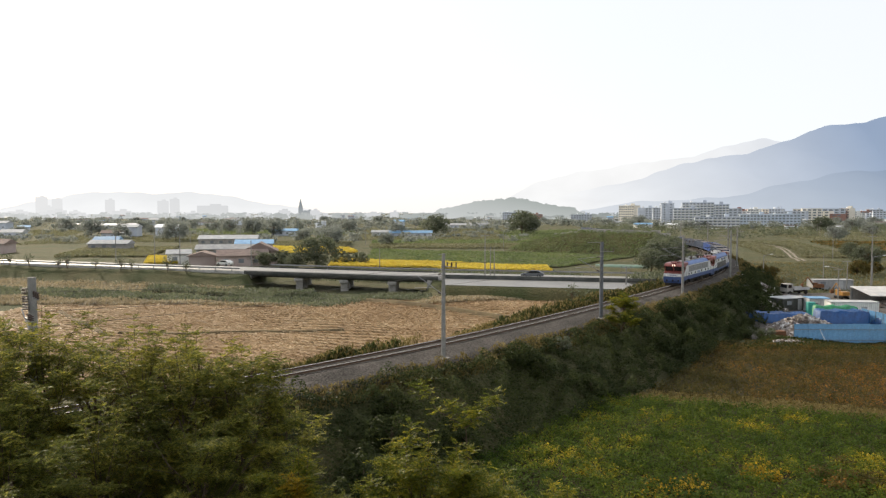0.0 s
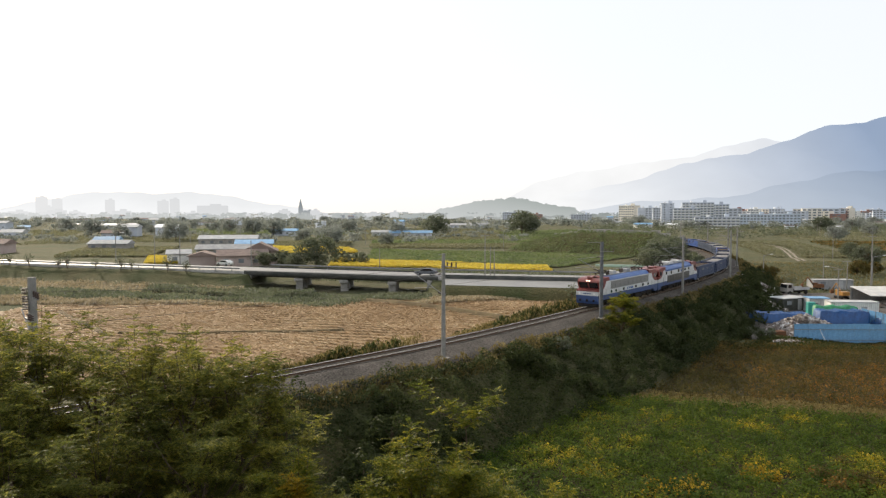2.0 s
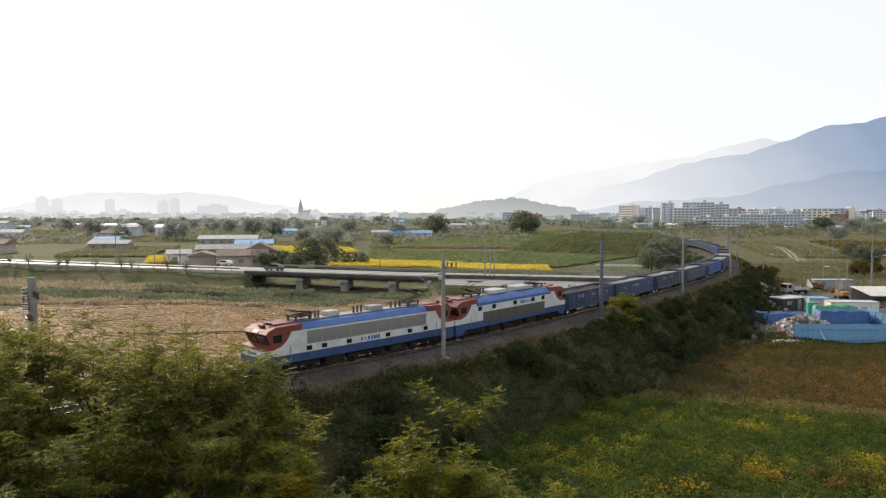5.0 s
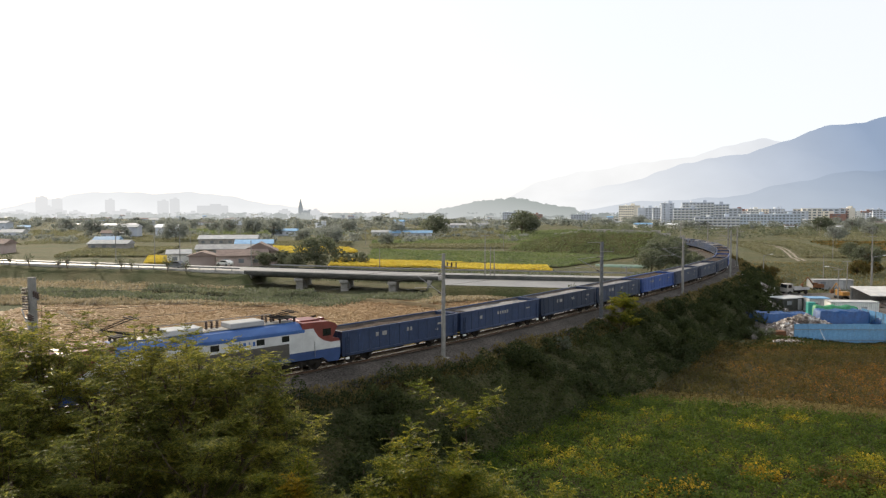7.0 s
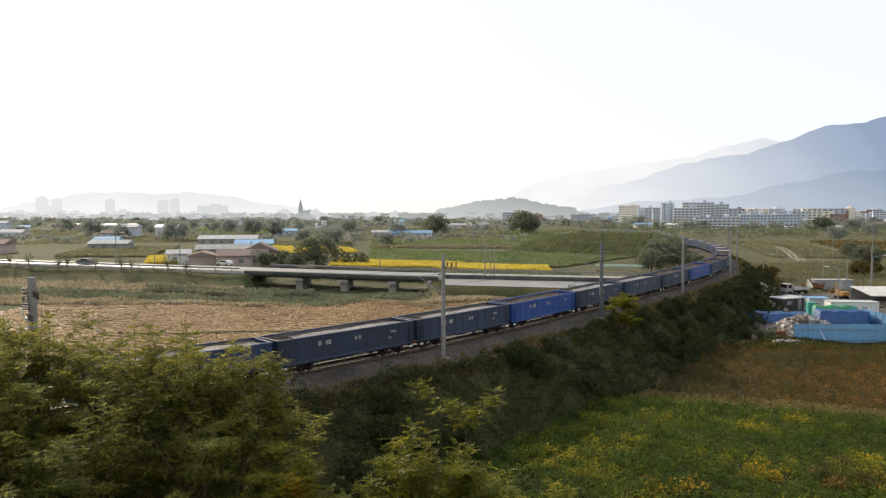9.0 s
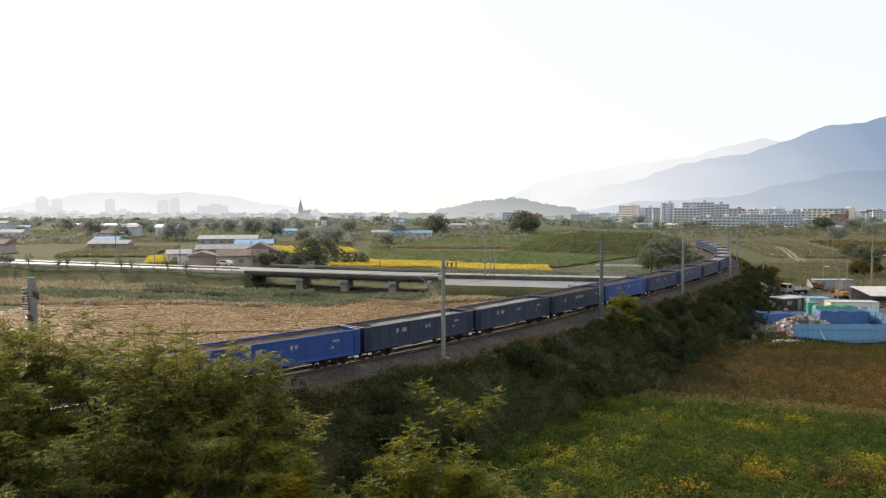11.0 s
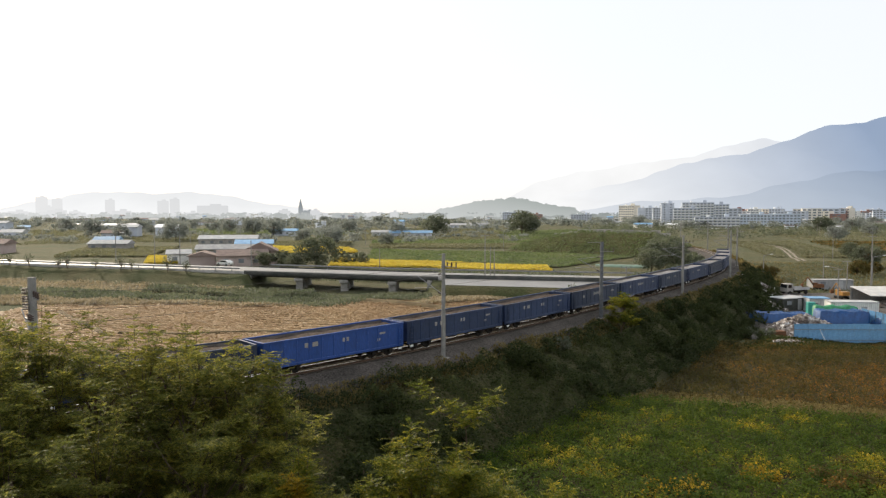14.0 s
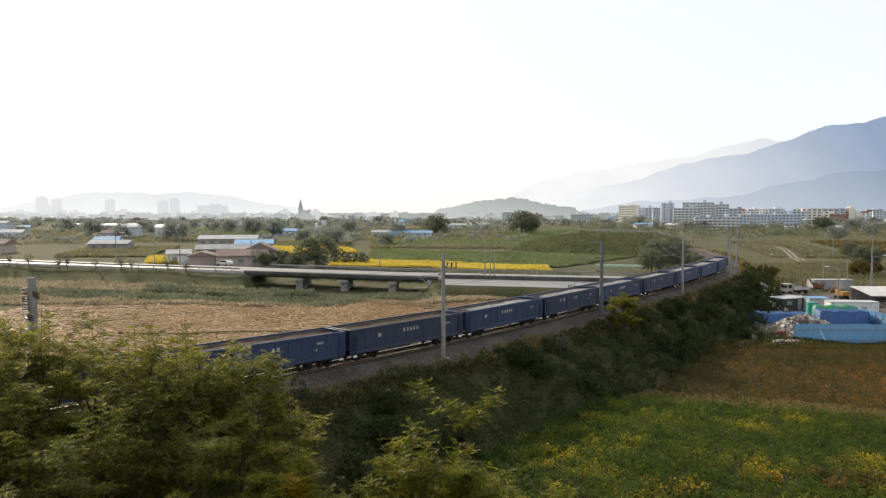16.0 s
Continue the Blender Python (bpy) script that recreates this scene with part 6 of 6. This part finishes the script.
def locust(x, y, top, radius, seed, material="leaf", clumps=34, per=70, low=0.3, label="green locust tree with feathery leaves", leaf=0.13):
    rg = np.random.default_rng(seed)
    z0 = gz(x, y) - 0.2
    h = top - z0
    t = tagged(empty("tree", pose(x, y, z0)), label, "tree")
    bm = bmesh.new()
    branch(bm, (0, 0, 0), (rg.normal() * 0.1, rg.normal() * 0.1, h * 0.7), 0.05 + 0.011 * h, 0.04, rg)
    B, A = [], []
    # limbs leave the trunk in turn, each with layered shoots along it
    limbs = clumps // 5
    for i in range(limbs):
        a = 2.4 * i + rg.normal() * 0.3
        f = low + (0.78 - low) * (i + rg.random()) / limbs
        reach = radius * (1.15 - 0.75 * max(0.0, f - 0.35) / 0.45) * (0.65 + 0.5 * rg.random())
        start = np.array([0, 0, h * f * 0.86])
        end = np.array([reach * math.cos(a), reach * math.sin(a), h * min(0.9, f + 0.10 + 0.10 * rg.random())])
        branch(bm, tuple(start), tuple(end), 0.05, 0.016, rg, 0.08)
        for j in range(5):
            g = 0.35 + 0.65 * (j + rg.random()) / 5
            root = start + g * (end - start)
            b = a + (0.9 if j % 2 else -0.9) * (1 - 0.6 * g) + rg.normal() * 0.25
            ln = (0.10 + 0.07 * rg.random()) * h
            up = 0.35 + 0.9 * rg.random() ** 2
            tip = root + ln * np.array([math.cos(b), math.sin(b), up]) / math.hypot(1, up)
            branch(bm, tuple(root), tuple(tip), 0.018, 0.006, rg, 0.06, 2)
            p, q = shoot_leaves(root, tip, max(6, int(per * (0.6 + 0.8 * rg.random()))), rg)
            B.append(p)
            A.append(q)
    # upright leaders
    crest, leaders = 0.62, 7
    for i in range(leaders):
        a = 2.4 * i + rg.random()
        root = np.array([0.2 * math.cos(a), 0.2 * math.sin(a), h * (crest + 0.04 * (i % 3))])
        spread_to = 0.42 * radius * (1 - 0.75 * i / leaders)
        tip = np.array([spread_to * math.cos(a), spread_to * math.sin(a), h * (1 - (1 - crest) * 0.4 * (1 - i / max(1, leaders - 1)))])
        branch(bm, tuple(root), tuple(tip), 0.025, 0.006, rg, 0.06, 2)
        p, q = shoot_leaves(root, tip, int(per * 1.2), rg)
        B.append(p)
        A.append(q)
    part("trunk", bm, M["bark"], t)
    cs, al, fc = fronds(np.vstack(B), np.vstack(A), rg, leaf=leaf, length=leaf * 4.8)
    ob = new("crown", leaves("crown", cs, leaf * (0.95 + 0.3 * rg.random(len(cs))), M[material], 0.58, al, 0.42, rg, fc))
    ob.parent = t
    return t


def fork(x, y, top, arms, seed, leaf=0.108):
    """A thin sapling that forks into long leafy shoots."""
    rg = np.random.default_rng(seed)
    z0 = gz(x, y) - 0.2
    t = tagged(empty("tree", pose(x, y, z0)), "slender forked locust sapling with yellowing leaves", "tree")
    bm = bmesh.new()
    at = np.array([0.0, 0.0, top - z0])
    branch(bm, (0, 0, 0), tuple(at), 0.035, 0.02, rg, 0.08)
    B, A = [], []
    for arm in arms:
        tip = at + np.array(arm)
        bend = at + np.array(arm) * np.array([0.62, 0.62, 0.4])
        branch(bm, tuple(at), tuple(bend), 0.024, 0.014, rg, 0.05, 2)
        branch(bm, tuple(bend), tuple(tip), 0.014, 0.005, rg, 0.05, 2)
        for a, b, k in ((at, bend, 10), (bend, tip, 24)):
            p, q = shoot_leaves(a, b, k, rg)
            B.append(p)
            A.append(q)
    part("trunk", bm, M["bark"], t)
    cs, al, fc = fronds(np.vstack(B), np.vstack(A), rg, leaf=leaf, length=leaf * 4.6)
    ob = new("crown", leaves("crown", cs, leaf * (0.95 + 0.3 * rg.random(len(cs))), M["leaf_yellow"], 0.55, al, 0.45, rg, fc))
    ob.parent = t


# thicket between the viewpoint and the line
GREEN_TREE, YELLOW_TREE = "green locust tree with feathery leaves", "locust sapling with yellowing leaves"
for k, (x, y, top, r, kind, cl) in enumerate([
        (-19.6, 31.5, 7.2, 3.2, 0, 60), (-16.8, 33.5, 6.6, 3.0, 0, 55), (-13.2, 30.5, 7.5, 2.6, 0, 65), (-11.2, 30.5, 7.2, 2.4, 0, 55),
        (-9.4, 31.5, 6.3, 2.2, 0, 45), (-17.0, 27.0, 4.8, 3.4, 0, 60), (-13.0, 26.5, 4.9, 3.2, 0, 60), (-9.4, 27.0, 4.2, 2.8, 0, 55),
        (-5.3, 26.0, 3.2, 1.3, 1, 40), (-5.5, 25.2, 2.5, 1.0, 2, 15), (0.7, 25.2, 3.7, 1.5, 1, 40), (-18.2, 32.0, 7.7, 2.0, 0, 45), (-7.4, 31.0, 5.3, 1.6, 0, 32), (-15.0, 22.5, 3.2, 3.0, 0, 55), (-10.4, 22.0, 2.4, 3.0, 0, 55), (-6.5, 22.5, 0.9, 2.4, 0, 40),
        (-0.9, 25.5, 4.3, 1.9, 1, 40), (2.0, 26.5, 2.3, 2.0, 1, 30), (4.6, 27.5, 1.2, 1.8, 1, 26), (-2.9, 24.0, 0.9, 2.2, 0, 36), (-14.6, 35.0, 5.2, 2.6, 0, 45), (-18.2, 29.0, 6.0, 2.8, 0, 50), (-21.5, 30.0, 6.6, 2.8, 0, 50), (-11.8, 33.0, 5.6, 2.8, 0, 45)]):
    locust(x, y, top, r, 20 + k, ("leaf", "leaf_yellow", "leaf_gold")[kind], int(cl * 1.1), 34, label=YELLOW_TREE if kind else GREEN_TREE, low=0.25, leaf=0.108)
locust(20.8, 80.8, 2.7, 1.6, 64, "leaf_yellow", 45, 24, 0.15, "young yellow-green tree on the embankment shoulder", 0.13)
# tall shoots of the nearest sapling
fork(0.85, 26.0, 4.0, ((-1.75, 0.1, 1.65), (1.05, -0.2, 1.45), (-0.5, 0.3, 0.9), (0.3, -0.4, 0.75)), 61)
locust(-20.6, 33.0, 7.0, 0.9, 63, "leaf_yellow", 10, 22, 0.8, YELLOW_TREE, 0.108)

# growth on the embankment
rg = np.random.default_rng(3)
n = 240000
s = rg.uniform(-45, 128, n)
d = 3.7 + (9.6 - 2.2 * step(s, 80, 110)) * rg.random(n) ** 0.9
x, y, _, _ = on_line(s, d)
bump1 = np.sin(s * 0.75 + 2.1 * np.sin(d * 0.6)) * np.sin(d * 0.85 + 1.7 * np.sin(s * 0.31))
bump2 = np.sin(s * 1.9 + d * 1.1 + 2 * np.sin(s * 0.4)) * np.sin(d * 2.0 - s * 0.7)
hump = np.maximum(0.9 * bump1 + 0.5 * bump2 + 0.25, 0) * np.clip((d - 3.6) / 1.8, 0.1, 1) * 1.6
z = land(x, y) + 0.1 + hump + 0.4 * (rg.random(n) - 0.35)
c = np.stack([x, y, z], 1)
tagged(new("embankment_growth", leaves("embankment_growth", c, 0.12 + 0.14 * rg.random(n), M["leaf_shrub"], 0.5, rg=rg)), "dark tangled creepers and shrubs on the embankment", "shrubs", kind="stuff")
# beans
def plants(corners, n, per, radius, height, size, mat, name, label, up, slim):
    """Bushy plants: a dome of leaves for each."""
    p = inside(corners, n, rg)
    big = 0.6 + 0.8 * rg.random(n)
    c = np.repeat(np.column_stack([p, land(p[:, 0], p[:, 1]) + 0.06]), per, 0)
    k = np.repeat(big, per)[:, None]
    d = unit(rg.normal(size=(n * per, 3)))
    d[:, 2] = abs(d[:, 2])
    c = c + d * np.array([radius, radius, height]) * k * (0.75 + 0.25 * rg.random((n * per, 1)))
    tagged(new(name, leaves(name, c, size * (0.75 + 0.5 * rg.random(n * per)), M[mat], up, slim=slim, rg=rg)), label, "crop", kind="stuff")


plants(SOY, 11500, 21, 0.42, 0.72, 0.15, "soy", "bean_crop", "green bean plants turning yellow in patches", 0.55, 0.75)
# a patch that has turned fully yellow
SPOT = [(19.4, 45.0), (22.2, 44.8), (22.4, 46.9), (19.8, 47.2)]
plants(SPOT, 26, 18, 0.42, 0.78, 0.19, "leaf_gold", "bean_crop", "bright golden yellow bean plants", 0.5, 0.75)
plants([(12.2, 42.6), (17, 42.4), (16.4, 44.8), (13, 45)], 30, 18, 0.42, 0.76, 0.19, "leaf_gold", "bean_crop", "bright golden yellow bean plants", 0.5, 0.75)
plants(BROWN, 6500, 11, 0.3, 0.7, 0.2, "brown", "withered_crop", "withered brown and orange crop", 0.35, 0.5)
plants([(33.5, 62.5), (42, 61), (55, 78), (42, 81)], 280, 10, 0.3, 0.7, 0.18, "dry_orange", "withered_crop", "withered rust-orange crop", 0.35, 0.5)

# ---- distance ----


def ridge(name, dist, crest, material, label, depth=500, seed=1, rough=6, woods=0.0):
    """A long hill: crest heights over bearings, falling to the plain before and behind."""
    rg = np.random.default_rng(seed)
    xs = np.array([c[0] for c in crest], float)
    hs = np.array([c[1] for c in crest], float)
    X = np.linspace(xs[0], xs[-1], 260)
    Hh = np.interp(X, xs, hs)
    Hh = np.convolve(np.pad(Hh, 4, "edge"), np.ones(9) / 9, "valid")
    for f in (0.011, 0.023, 0.051):
        Hh = Hh + rough * np.sin(X * f + rg.random() * 6) * (0.011 / f) ** 0.8 * np.clip(Hh / 60, 0, 1)
    Hh = Hh + woods * np.convolve(rg.random(len(X) + 4), np.ones(5) / 5, "valid") * 2 * np.clip(Hh / 10, 0, 1)
    v = []
    F = np.linspace(-1, 1, 13)
    for f in F:
        k = max(0.0, 1 - abs(f)) ** 0.85
        v.append(np.stack([X, np.full_like(X, dist + f * depth) + 30 * np.sin(X * 0.004), -6 + (Hh + 6) * k * (1 + 0.10 * np.sin(X * 0.017 + 5 * f) * (abs(f) > 0.1))], 1))
    v = np.stack(v)
    n, m = v.shape[:2]
    i = np.arange(n * m).reshape(n, m)
    q = np.stack([i[:-1, :-1], i[:-1, 1:], i[1:, 1:], i[1:, :-1]], -1).reshape(-1, 4)
    return tagged(new(name, mesh_np(name, v.reshape(-1, 3), q, material, True)), label, "mountain", kind="structure")


def crest_at(dist, pts):
    """Crest in metres from slopes seen from the viewpoint: (sideways, upwards) per thousand of the distance."""
    return [(dist * a / 1000, 12.1 + dist * b / 1000) for a, b in pts]


# white that the ridges' emission fades to on one side, as bright haze
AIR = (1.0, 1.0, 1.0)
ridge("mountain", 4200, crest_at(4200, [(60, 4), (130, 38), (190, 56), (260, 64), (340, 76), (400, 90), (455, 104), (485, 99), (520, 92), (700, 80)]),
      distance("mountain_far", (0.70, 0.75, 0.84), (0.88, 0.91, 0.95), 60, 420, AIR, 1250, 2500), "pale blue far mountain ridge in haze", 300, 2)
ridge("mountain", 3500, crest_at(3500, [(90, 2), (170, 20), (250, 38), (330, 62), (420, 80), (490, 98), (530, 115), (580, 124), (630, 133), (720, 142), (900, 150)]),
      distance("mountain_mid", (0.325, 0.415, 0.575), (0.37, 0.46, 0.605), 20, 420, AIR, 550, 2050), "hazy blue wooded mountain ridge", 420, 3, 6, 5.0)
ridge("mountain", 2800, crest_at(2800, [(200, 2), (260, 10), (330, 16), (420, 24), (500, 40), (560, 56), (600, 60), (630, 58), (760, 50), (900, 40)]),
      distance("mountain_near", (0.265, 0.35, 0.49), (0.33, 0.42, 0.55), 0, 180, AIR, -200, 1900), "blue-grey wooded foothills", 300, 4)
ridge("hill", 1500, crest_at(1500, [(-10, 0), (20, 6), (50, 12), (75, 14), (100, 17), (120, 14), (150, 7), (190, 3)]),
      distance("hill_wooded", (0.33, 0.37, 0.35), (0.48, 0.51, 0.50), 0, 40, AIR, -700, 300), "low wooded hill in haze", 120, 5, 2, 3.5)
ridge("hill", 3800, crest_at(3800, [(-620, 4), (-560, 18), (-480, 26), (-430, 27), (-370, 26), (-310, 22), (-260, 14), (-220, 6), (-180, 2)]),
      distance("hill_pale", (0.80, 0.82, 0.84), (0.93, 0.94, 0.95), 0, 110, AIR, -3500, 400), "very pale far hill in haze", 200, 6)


# ---- sleepers ----
bm = bmesh.new()
for y, h in ((0, 0.0),):
    prof = [(-1.2, -0.30), (1.2, -0.30), (1.2, -0.15), (0.5, -0.175), (-0.5, -0.175), (-1.2, -0.15)]
    prism(prof, -0.12, 0.12, bm)
sl = bpy.data.meshes.new("sleeper")
bm.to_mesh(sl)
bm.free()
sl.materials.append(M["sleeper"])
for k in range(290):
    s = -46 + 0.6 * k
    x, y, tx, ty = [float(v) for v in on_line(s)]
    share("sleeper", sl, track, pose(x, y, 0, 0, 0, math.degrees(math.atan2(ty, tx)) - 90))


# ---- motion ----
def nose_run(t):
    """Run of the leading locomotive's nose at t seconds."""
    return 59.8 - (17.1 * t - 8.5 * (1 - math.exp(-t / 5)))


def rolling(back, t, half, turn):
    """Pose of a vehicle whose middle is that far behind the nose, standing on two bogies."""
    s = nose_run(t) + back
    x0, y0, _, _ = on_line(s - half)
    x1, y1, _, _ = on_line(s + half)
    return pose((x0 + x1) / 2, (y0 + y1) / 2, 0, 0, 0, math.degrees(math.atan2(y0 - y1, x0 - x1)) + turn)


def motions():
    times = [0.5 * i for i in range(33)]
    for ob, back, half, turn in TRAIN:
        walk(ob, [(t, rolling(back, t, half, turn)) for t in times])
    for ob, rows in CARS:
        walk(ob, [(t, pose(x, road_y(x) + off, -0.99, 0, 0, turn)) for t, x, off, turn in rows])


motions()
